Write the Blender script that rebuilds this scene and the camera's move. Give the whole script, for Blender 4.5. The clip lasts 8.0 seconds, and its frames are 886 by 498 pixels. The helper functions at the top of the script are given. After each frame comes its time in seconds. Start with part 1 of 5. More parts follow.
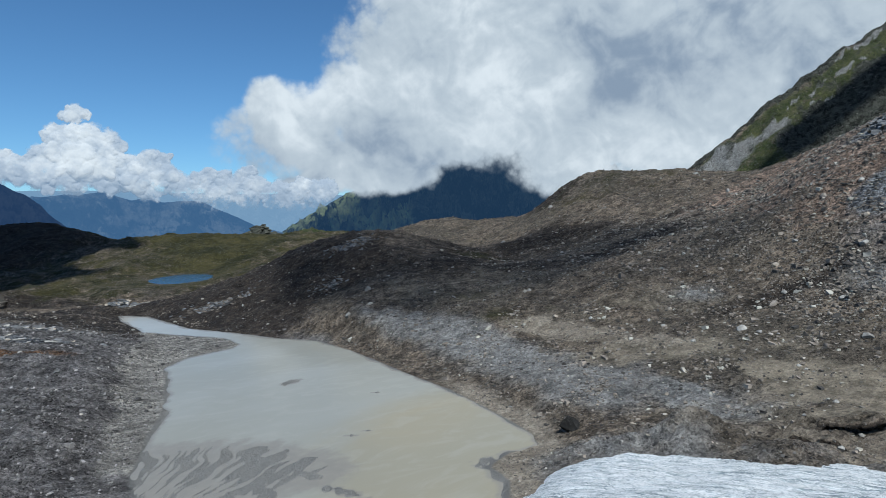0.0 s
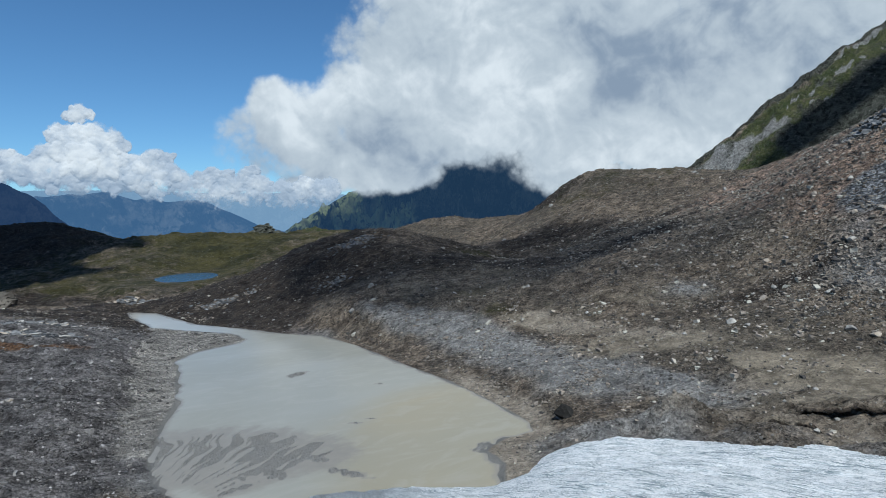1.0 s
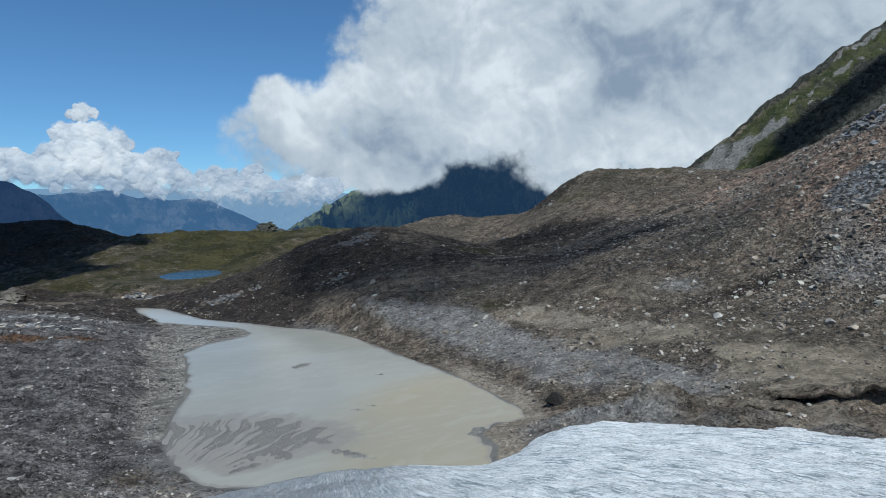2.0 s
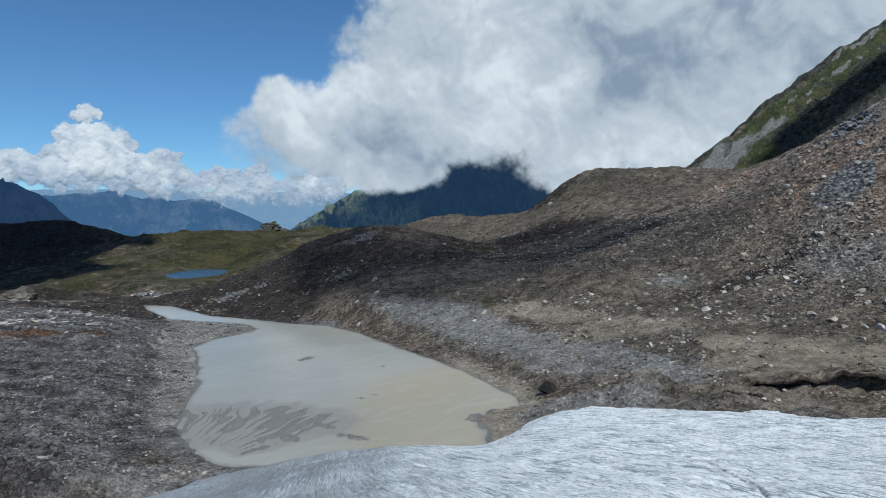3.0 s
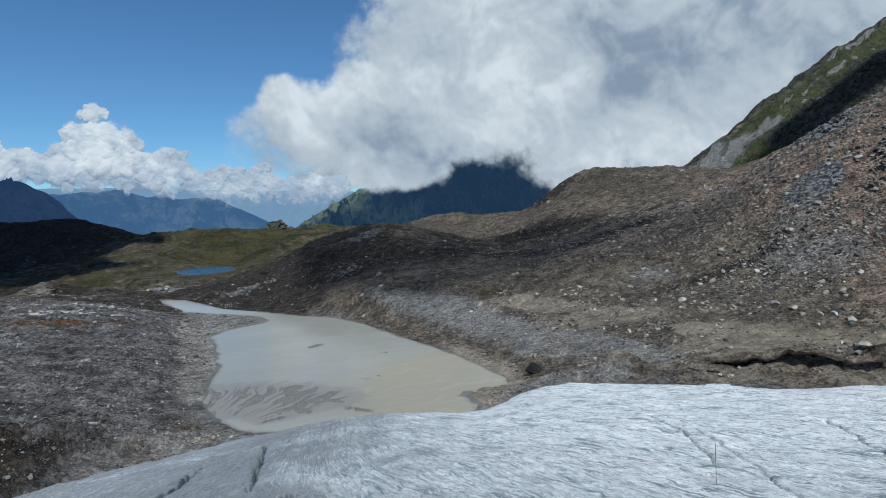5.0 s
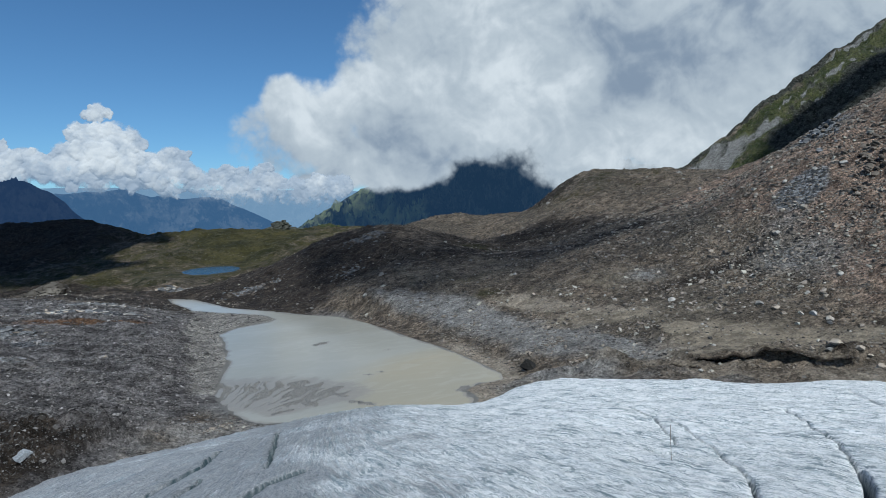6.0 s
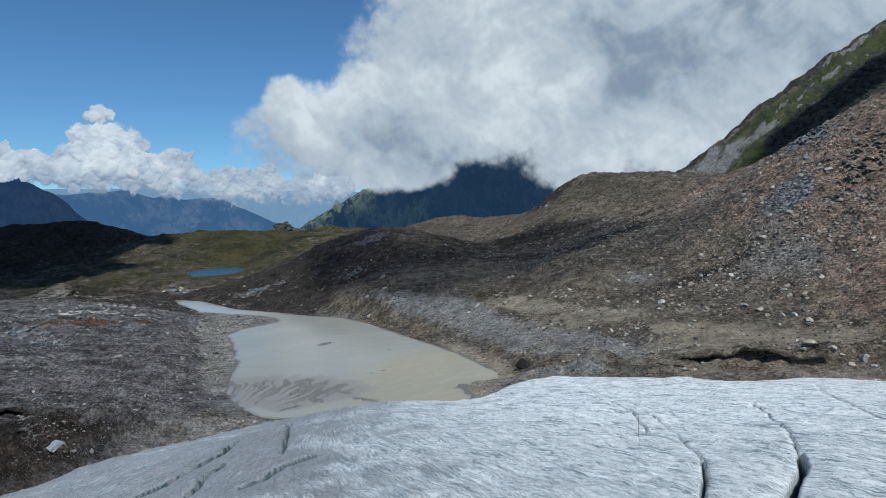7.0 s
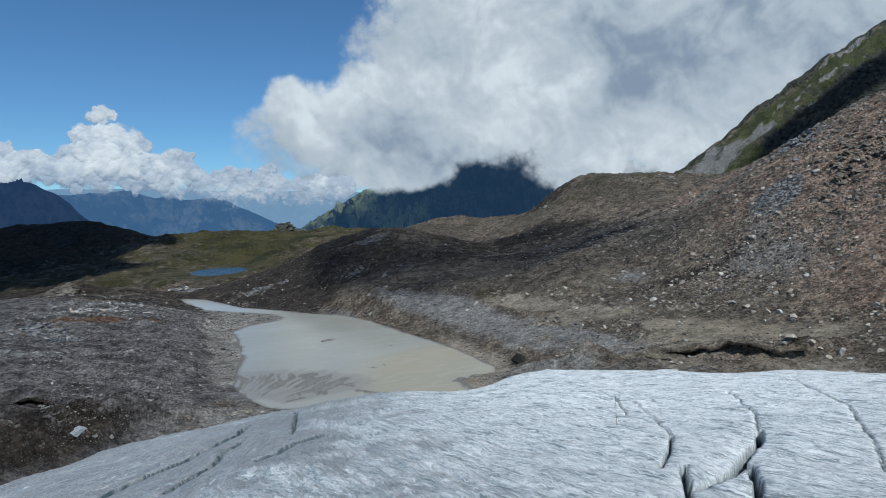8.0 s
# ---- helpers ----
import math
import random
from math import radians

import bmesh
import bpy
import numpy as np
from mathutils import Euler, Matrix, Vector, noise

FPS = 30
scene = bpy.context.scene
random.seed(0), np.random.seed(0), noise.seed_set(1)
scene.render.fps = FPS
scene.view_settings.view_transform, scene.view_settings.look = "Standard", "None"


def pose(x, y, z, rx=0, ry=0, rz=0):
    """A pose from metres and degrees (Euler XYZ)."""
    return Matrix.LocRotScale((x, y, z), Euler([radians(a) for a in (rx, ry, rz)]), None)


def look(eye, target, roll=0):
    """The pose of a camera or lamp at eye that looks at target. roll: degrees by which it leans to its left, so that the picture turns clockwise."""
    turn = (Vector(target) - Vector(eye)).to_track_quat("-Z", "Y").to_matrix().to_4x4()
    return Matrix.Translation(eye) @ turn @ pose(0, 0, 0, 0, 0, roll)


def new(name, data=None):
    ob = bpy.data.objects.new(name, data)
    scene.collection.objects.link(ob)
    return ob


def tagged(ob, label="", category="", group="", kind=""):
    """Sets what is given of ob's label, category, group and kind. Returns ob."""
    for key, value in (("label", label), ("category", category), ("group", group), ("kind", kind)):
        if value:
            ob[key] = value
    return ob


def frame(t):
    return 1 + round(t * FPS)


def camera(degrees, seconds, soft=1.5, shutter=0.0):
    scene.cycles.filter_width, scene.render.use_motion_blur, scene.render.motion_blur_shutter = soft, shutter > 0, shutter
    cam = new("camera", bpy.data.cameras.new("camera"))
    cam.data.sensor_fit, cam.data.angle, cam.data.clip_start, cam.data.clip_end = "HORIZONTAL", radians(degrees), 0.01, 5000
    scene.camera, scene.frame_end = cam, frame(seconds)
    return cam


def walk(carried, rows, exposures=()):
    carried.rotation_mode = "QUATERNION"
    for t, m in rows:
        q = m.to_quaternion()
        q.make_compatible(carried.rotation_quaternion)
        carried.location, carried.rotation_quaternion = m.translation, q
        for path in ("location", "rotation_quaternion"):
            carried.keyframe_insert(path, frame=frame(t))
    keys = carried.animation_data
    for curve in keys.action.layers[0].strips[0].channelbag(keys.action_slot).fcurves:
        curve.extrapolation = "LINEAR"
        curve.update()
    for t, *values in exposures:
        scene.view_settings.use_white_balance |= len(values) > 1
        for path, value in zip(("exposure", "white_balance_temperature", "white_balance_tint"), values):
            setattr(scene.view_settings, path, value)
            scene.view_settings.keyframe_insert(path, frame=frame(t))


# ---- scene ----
cam = camera(74.4, 8.0, 0.7)
PATH = [
    (0, (-0.736, -1.235, 29.936), (-0.748, 0.763, 29.838), -1.2),
    (0.5, (-0.565, -3.191, 29.806), (-0.581, -1.193, 29.706), -1.2),
    (1, (-0.318, -5.213, 29.675), (-0.339, -3.216, 29.574), -1.3),
    (1.5, (0.023, -7.457, 29.536), (-0.001, -5.459, 29.433), -1.2),
    (3, (1.175, -14.609, 29.123), (1.137, -12.612, 29.018), -1.3),
    (3.5, (1.501, -17.135, 29.008), (1.46, -15.138, 28.901), -1.4),
    (4, (1.884, -19.675, 28.923), (1.839, -17.679, 28.814), -1.4),
    (4.5, (2.293, -22.296, 28.947), (2.245, -20.3, 28.837), -1.4),
    (6, (3.612, -30.485, 29.98), (3.55, -28.489, 29.867), -1.4),
    (6.5, (3.917, -33.286, 30.626), (3.854, -31.291, 30.514), -1.4),
    (7, (4.233, -36.03, 31.102), (4.167, -34.034, 30.991), -1.4),
    (7.5, (4.571, -38.665, 31.185), (4.503, -36.669, 31.073), -1.4),
    (8, (4.86, -40.766, 31.129), (4.79, -38.771, 31.019), -1.4),
]
walk(cam, [(t, look(eye, target, roll)) for t, eye, target, roll in PATH], [(0.0, 0.09, 5880.0, 3.5), (3.0, 0.02, 5880.0, 3.5), (8.0, -0.05, 5880.0, 3.5)])

# ---- light ----
SUN_AZ, SUN_EL = radians(160), radians(52)         # clockwise from +y, above the horizon
TO_SUN = Vector((math.sin(SUN_AZ) * math.cos(SUN_EL), math.cos(SUN_AZ) * math.cos(SUN_EL), math.sin(SUN_EL)))

world = bpy.data.worlds.new("alpine_sky")
scene.world = world
world.use_nodes = True
sky = world.node_tree.nodes.new("ShaderNodeTexSky")
sky.sky_type, sky.sun_disc, sky.sun_elevation, sky.sun_rotation = "NISHITA", False, SUN_EL, SUN_AZ
sky.altitude, sky.air_density, sky.dust_density, sky.ozone_density = 1200, 1.0, 0.3, 1.4
backdrop = world.node_tree.nodes["Background"]
backdrop.inputs["Strength"].default_value = 0.087
clear_air = world.node_tree.nodes.new("ShaderNodeMix")            # dry mountain air: a deeper blue
clear_air.data_type, clear_air.blend_type = "RGBA", "MULTIPLY"
clear_air.inputs[0].default_value, clear_air.inputs[7].default_value = 1.0, (0.64, 0.89, 1.07, 1.0)
world.node_tree.links.new(sky.outputs["Color"], clear_air.inputs[6])
world.node_tree.links.new(clear_air.outputs[2], backdrop.inputs["Color"])

sun_data = bpy.data.lights.new("sun", "SUN")
sun_data.energy, sun_data.angle, sun_data.color = 5.0, radians(0.8), (1.0, 0.95, 0.88)
sun = new("sun", sun_data)
sun.matrix_world = look(TO_SUN * 300, (0, 0, 0))


# ---- noise and shapes ----
def lattice(ix, iy, seed):
    """Random angles on a whole-number lattice."""
    h = (ix.astype(np.int64) * 374761393 + iy.astype(np.int64) * 668265263 + seed * 974634541) & 0xFFFFFFFF
    h = ((h ^ (h >> 13)) * 1274126177) & 0xFFFFFFFF
    h = h ^ (h >> 16)
    return (h & 0xFFFFFF) / 0x1000000 * 2 * np.pi


def grain(x, y, seed=0):
    """Gradient noise, about -0.7 to 0.7."""
    ix, iy = np.floor(x), np.floor(y)
    fx, fy = x - ix, y - iy
    u, v = fx * fx * fx * (fx * (fx * 6 - 15) + 10), fy * fy * fy * (fy * (fy * 6 - 15) + 10)
    out = 0
    for dx in (0, 1):
        for dy in (0, 1):
            a = lattice(ix + dx, iy + dy, seed)
            dot = np.cos(a) * (fx - dx) + np.sin(a) * (fy - dy)
            out = out + dot * (u if dx else 1 - u) * (v if dy else 1 - v)
    return out


def fbm(x, y, octaves=4, seed=0, gain=0.5):
    out, amp = 0, 1.0
    for n in range(octaves):
        out = out + amp * grain(x * 2**n, y * 2**n, seed + 17 * n)
        amp *= gain
    return out


def ridged(x, y, octaves=4, seed=0, gain=0.5):
    out, amp = 0, 1.0
    for n in range(octaves):
        out = out + amp * (1 - 2.4 * np.abs(grain(x * 2**n, y * 2**n, seed + 17 * n)))
        amp *= gain
    return out


def ease(a, b, x):
    t = np.clip((x - a) / (b - a), 0, 1)
    return t * t * (3 - 2 * t)


def spot(x, y, cx, cy, rx, ry=None, turn=0):
    """A soft spot: 1 at its middle, fading out at about twice its radii."""
    c, s = math.cos(radians(turn)), math.sin(radians(turn))
    u, v = ((x - cx) * c + (y - cy) * s) / rx, (-(x - cx) * s + (y - cy) * c) / (ry or rx)
    return np.exp(-0.5 * (u * u + v * v))


def outside(x, y, outline):
    """Distance to a closed outline, negative inside it."""
    best, inside = np.full(x.shape, 1e9), np.zeros(x.shape, bool)
    for (ax, ay), (bx, by) in zip(outline, outline[1:] + outline[:1]):
        ex, ey = bx - ax, by - ay
        t = np.clip(((x - ax) * ex + (y - ay) * ey) / (ex * ex + ey * ey), 0, 1)
        best = np.minimum(best, (x - ax - t * ex) ** 2 + (y - ay - t * ey) ** 2)
        cross = (ay > y) != (by > y)
        inside ^= cross & (x < ex * (y - ay) / (ey if ey else 1e-9) + ax)
    return np.where(inside, -1, 1) * np.sqrt(best)


def along(x, y, line):
    """Distance to an open line."""
    best = np.full(x.shape, 1e9)
    for (ax, ay), (bx, by) in zip(line, line[1:]):
        ex, ey = bx - ax, by - ay
        t = np.clip(((x - ax) * ex + (y - ay) * ey) / (ex * ex + ey * ey), 0, 1)
        best = np.minimum(best, (x - ax - t * ex) ** 2 + (y - ay - t * ey) ** 2)
    return np.sqrt(best)


def sheet(name, X, Y, Z, keep=None, masks=None, close=False):
    """A smooth grid mesh from arrays of places; keep: which vertices; masks: named colour layers of three values."""
    rows, cols = X.shape
    co = np.stack([X, Y, Z], -1).reshape(-1, 3)
    i = np.arange(rows * cols).reshape(rows, cols)
    if close:
        i = np.hstack([i, i[:, :1]])
    quads = np.stack([i[:-1, :-1], i[:-1, 1:], i[1:, 1:], i[1:, :-1]], -1).reshape(-1, 4)
    index = None
    if keep is not None:
        quads = quads[keep.reshape(-1)[quads].any(1)]
        used = np.unique(quads)
        index = used
        renumber = np.zeros(len(co), np.int64)
        renumber[used] = np.arange(len(used))
        quads, co = renumber[quads], co[used]
    me = bpy.data.meshes.new(name)
    me.vertices.add(len(co))
    me.vertices.foreach_set("co", co.astype(np.float32).ravel())
    me.loops.add(quads.size)
    me.loops.foreach_set("vertex_index", quads.astype(np.int32).ravel())
    me.polygons.add(len(quads))
    me.polygons.foreach_set("loop_start", np.arange(0, quads.size, 4, dtype=np.int32))
    me.polygons.foreach_set("use_smooth", np.ones(len(quads), bool))
    me.update()
    me.validate()
    for key, (r, g, b) in (masks or {}).items():
        layer = me.attributes.new(key, "FLOAT_COLOR", "POINT")
        c = np.stack([np.broadcast_to(v, X.shape).ravel() for v in (r, g, b)] + [np.ones(X.size)], -1)
        layer.data.foreach_set("color", (c if index is None else c[index]).astype(np.float32).ravel())
    return me


# ---- materials ----
def node(nt, kind, ins=None, **props):
    nd = nt.nodes.new("ShaderNode" + kind)
    if "operation" in props:
        nd.operation = props["operation"]
    if "use_clamp" in props:
        nd.use_clamp = props["use_clamp"]
    if "interpolation_type" in props:
        nd.interpolation_type = props["interpolation_type"]
    if "data_type" in props:
        nd.data_type, nd.blend_type = props["data_type"], props["blend_type"]
    if "attribute_name" in props:
        nd.attribute_name = props["attribute_name"]
    for key, value in (ins or {}).items():
        socket = nd.inputs[key]
        if isinstance(value, bpy.types.NodeSocket):
            nt.links.new(value, socket)
        else:
            socket.default_value = value
    return nd


class Paint:
    """A node material under construction."""

    def __init__(self, name):
        self.mat = bpy.data.materials.new(name)
        self.mat.use_nodes = True
        self.nt = self.mat.node_tree
        self.shader = self.nt.nodes["Principled BSDF"]
        self.place = node(self.nt, "NewGeometry").outputs["Position"]

    def local(self):
        self.place = node(self.nt, "TexCoord").outputs["Object"]

    def stretched(self, sx, sy, sz, turn=0):
        m = node(self.nt, "Mapping", {"Vector": self.place, "Scale": (sx, sy, sz)})
        if turn:
            m = node(self.nt, "VectorRotate", {"Vector": self.place, "Angle": radians(turn)})
            m = node(self.nt, "Mapping", {"Vector": m.outputs[0], "Scale": (sx, sy, sz)})
        return m.outputs[0]

    def noise(self, scale, detail=5, rough=0.55, vector=None, bent=0):
        return node(self.nt, "TexNoise", {"Vector": vector or self.place, "Scale": scale, "Detail": detail, "Roughness": rough, "Distortion": bent}).outputs["Fac"]

    def cells(self, scale, what="Color", vector=None, **props):
        return node(self.nt, "TexVoronoi", {"Vector": vector or self.place, "Scale": scale}, **props).outputs[what]

    def math(self, op, a, b=0.0, clamp=False):
        return node(self.nt, "Math", {0: a, 1: b}, operation=op, use_clamp=clamp).outputs[0]

    def step(self, x, a, b, lo=0.0, hi=1.0):
        return node(self.nt, "MapRange", {"Value": x, "From Min": a, "From Max": b, "To Min": lo, "To Max": hi}, interpolation_type="SMOOTHSTEP").outputs[0]

    def mix(self, fac, a, b, blend="MIX"):
        nd = node(self.nt, "Mix", data_type="RGBA", blend_type=blend)
        for socket, value in ((nd.inputs[0], fac), (nd.inputs[6], a), (nd.inputs[7], b)):
            if isinstance(value, bpy.types.NodeSocket):
                self.nt.links.new(value, socket)
            elif isinstance(value, tuple):
                socket.default_value = (*value, 1.0)
            else:
                socket.default_value = value
        return nd.outputs[2]

    def layer(self, name):
        nd = node(self.nt, "Attribute", attribute_name=name)
        return node(self.nt, "SeparateColor", {"Color": nd.outputs["Color"]}).outputs

    def red(self, colour):
        return node(self.nt, "SeparateColor", {"Color": colour}).outputs[0]

    def bump(self, height, distance=0.1, strength=0.6):
        b = node(self.nt, "Bump", {"Height": height, "Distance": distance, "Strength": strength})
        self.nt.links.new(b.outputs[0], self.shader.inputs["Normal"])

    def done(self, colour=None, rough=0.85, spec=0.3, **extra):
        for key, value in {"Base Color": colour, "Roughness": rough, "Specular IOR Level": spec, **extra}.items():
            if value is None:
                continue
            if isinstance(value, bpy.types.NodeSocket):
                self.nt.links.new(value, self.shader.inputs[key])
            else:
                self.shader.inputs[key].default_value = (*value, 1.0) if isinstance(value, tuple) else value
        return self.mat


def ground_material():
    p = Paint("moraine_ground")
    grass, tan, grey = p.layer("zones")[:3]
    rust, dark, silt = p.layer("cover")[:3]
    big, mid, fine = p.noise(0.035, 6, 0.6), p.noise(0.3, 9, 0.7), p.noise(2.2, 7, 0.75)
    blocks, stones, chips = p.red(p.cells(0.55)), p.red(p.cells(1.5)), p.red(p.cells(4.0))
    ragged = p.math("MULTIPLY", p.math("SUBTRACT", p.noise(0.10, 10, 0.72), 0.5), 1.6)

    def zone(mask):
        return p.step(p.math("ADD", mask, ragged), 0.3, 0.72)

    c = p.mix(p.step(mid, 0.34, 0.66), (0.056, 0.044, 0.033), (0.258, 0.206, 0.155))
    c = p.mix(p.step(big, 0.42, 0.62, 0, 0.65), c, (0.080, 0.070, 0.056))
    c = p.mix(zone(rust), c, p.mix(p.step(mid, 0.36, 0.64), (0.092, 0.064, 0.049), (0.365, 0.262, 0.198)))
    c = p.mix(p.step(p.math("ADD", grey, p.math("MULTIPLY", ragged, 0.9)), 0.2, 0.95, 0, 0.9), c, p.mix(p.step(mid, 0.3, 0.7), (0.145, 0.144, 0.142), (0.345, 0.340, 0.332)))
    flat = p.layer("flats")[0]
    flutes = p.noise(1.0, 6, 0.62, p.stretched(0.05, 0.42, 0.3, 14), 0.15)
    c = p.mix(zone(flat), c, p.mix(p.step(p.math("ADD", p.math("MULTIPLY", mid, 0.55), p.math("MULTIPLY", flutes, 0.45)), 0.40, 0.60), (0.056, 0.051, 0.050), (0.212, 0.198, 0.194)))
    # dark till, and the cloud shade painted with the same colours
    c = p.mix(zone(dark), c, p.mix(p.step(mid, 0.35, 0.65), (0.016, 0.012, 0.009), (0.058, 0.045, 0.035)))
    c = p.mix(zone(tan), c, p.mix(p.step(mid, 0.3, 0.7), (0.22, 0.183, 0.142), (0.37, 0.32, 0.258)))
    mud = zone(p.layer("flats")[2])
    c = p.mix(mud, c, p.mix(p.step(mid, 0.33, 0.67), (0.150, 0.127, 0.095), (0.330, 0.280, 0.213)))
    lush, scree, crag = p.layer("heights")[:3]
    turf = p.mix(p.step(p.math("ADD", p.math("MULTIPLY", p.noise(0.045, 9, 0.72), 0.6), p.math("MULTIPLY", p.noise(0.35, 7, 0.7), 0.4)), 0.40, 0.60), (0.017, 0.020, 0.005), (0.078, 0.068, 0.025))
    c = p.mix(zone(grass), c, p.mix(p.step(fine, 0.35, 0.7, 0, 0.5), turf, (0.020, 0.020, 0.010)))
    green = p.mix(p.step(p.noise(0.12, 9, 0.72), 0.36, 0.62), (0.026, 0.038, 0.011), (0.075, 0.082, 0.030))
    c = p.mix(zone(lush), c, green)
    c = p.mix(zone(p.layer("flats")[1]), c, p.mix(p.step(mid, 0.35, 0.65), (0.07, 0.038, 0.021), (0.19, 0.11, 0.062)))
    c = p.mix(zone(scree), c, p.mix(mid, (0.16, 0.16, 0.155), (0.27, 0.268, 0.26)))
    # crag rock, made darker to carry the shade low on the spur
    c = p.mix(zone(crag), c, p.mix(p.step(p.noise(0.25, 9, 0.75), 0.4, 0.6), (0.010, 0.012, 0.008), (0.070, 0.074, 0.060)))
    rocky, beach, bed = p.layer("detail")[:3]
    strata = p.noise(1.0, 6, 0.65, p.stretched(0.09, 0.55, 1.4, -12), 0.5)
    rock = p.mix(p.step(strata, 0.42, 0.58), (0.06, 0.064, 0.072), (0.24, 0.245, 0.255))
    c = p.mix(p.step(p.math("ADD", bed, p.math("MULTIPLY", ragged, 0.55)), 0.35, 0.6), c, rock)
    laid = p.noise(1.0, 6, 0.6, p.stretched(0.35, 0.07, 0.3, 35), 0.8)
    c = p.mix(p.step(p.math("ADD", beach, p.math("MULTIPLY", ragged, 0.35)), 0.3, 0.7, 0, 0.9), c, p.mix(p.step(laid, 0.42, 0.58), (0.205, 0.192, 0.174), (0.36, 0.338, 0.305)))
    gravel = p.math("ADD", p.math("MULTIPLY", p.math("POWER", stones, 1.6), 0.95), p.math("MULTIPLY", p.math("POWER", chips, 1.6), 0.95))
    gravel = p.math("ADD", gravel, p.math("MULTIPLY", p.math("SUBTRACT", p.red(p.cells(9.0)), 0.5), 0.7))
    gravel = p.math("ADD", p.math("ADD", gravel, p.math("MULTIPLY", blocks, 0.3)), p.math("MULTIPLY", p.step(fine, 0.3, 0.7), 0.7))
    soft = p.math("MAXIMUM", p.math("MULTIPLY", silt, 0.85), p.math("MAXIMUM", p.math("MAXIMUM", p.math("MULTIPLY", p.step(grey, 0.4, 0.9), 0.4), p.math("MULTIPLY", mud, 0.65)), p.math("MULTIPLY", zone(tan), 0.55)))
    smooth = p.math("SUBTRACT", 1.0, p.math("MAXIMUM", soft, p.math("MULTIPLY", zone(grass), 0.5)))
    level = p.math("ADD", 1.15, p.math("MULTIPLY", p.math("MULTIPLY", p.math("SUBTRACT", gravel, 1.2), 1.1), smooth))
    shade = node(p.nt, "CombineColor", {0: level, 1: level, 2: level}).outputs[0]
    c = p.mix(1.0, c, shade, "MULTIPLY")
    relief = 0.0
    for scale, share, wide in ((0.8, 0.4, 0.36), (1.9, 0.7, 0.40), (4.6, 0.9, 0.44)):          # half-sunk stones, three sizes
        cell = node(p.nt, "TexVoronoi", {"Vector": p.place, "Scale": scale})
        tint, pick, girth = node(p.nt, "SeparateColor", {"Color": cell.outputs["Color"]}).outputs[:3]
        rim = p.math("MULTIPLY", p.math("ADD", 0.45, p.math("MULTIPLY", girth, 0.55)), wide)
        there = p.step(p.math("ADD", pick, p.math("MULTIPLY", rocky, share)), 0.985, 1.0)
        dome = p.math("MULTIPLY", p.step(p.math("SUBTRACT", cell.outputs["Distance"], rim), 0.0, -0.16), there)
        mask = p.math("MULTIPLY", p.step(p.math("SUBTRACT", cell.outputs["Distance"], rim), 0.0, -0.07), there)
        sort = p.mix(p.step(tint, 0.55, 0.95), p.mix(tint, (0.055, 0.05, 0.047), (0.20, 0.185, 0.17)), p.mix(flat, (0.47, 0.455, 0.43), (0.27, 0.265, 0.265)))
        c = p.mix(p.math("MULTIPLY", mask, 0.85), c, p.mix(0.35, sort, c))
        relief = p.math("ADD", relief, p.math("MULTIPLY", dome, 0.30 / scale))
    c = p.mix(p.step(p.math("ADD", silt, p.math("MULTIPLY", ragged, 0.5)), 0.3, 0.7), c, p.mix(mid, (0.20, 0.195, 0.185), (0.30, 0.29, 0.27)))
    lump = p.math("ADD", p.math("ADD", p.math("MULTIPLY", mid, 1.4), p.math("MULTIPLY", fine, 0.45)), p.math("MULTIPLY", gravel, 0.4))
    lump = p.math("MULTIPLY", p.math("ADD", lump, p.math("MULTIPLY", bed, p.math("MULTIPLY", strata, 1.2))), p.math("ADD", 0.25, p.math("MULTIPLY", smooth, 0.75)))
    p.bump(p.math("ADD", lump, p.math("MULTIPLY", relief, 1.6)), 1.0, 1.0)
    return p.done(c, 0.92, 0.2)


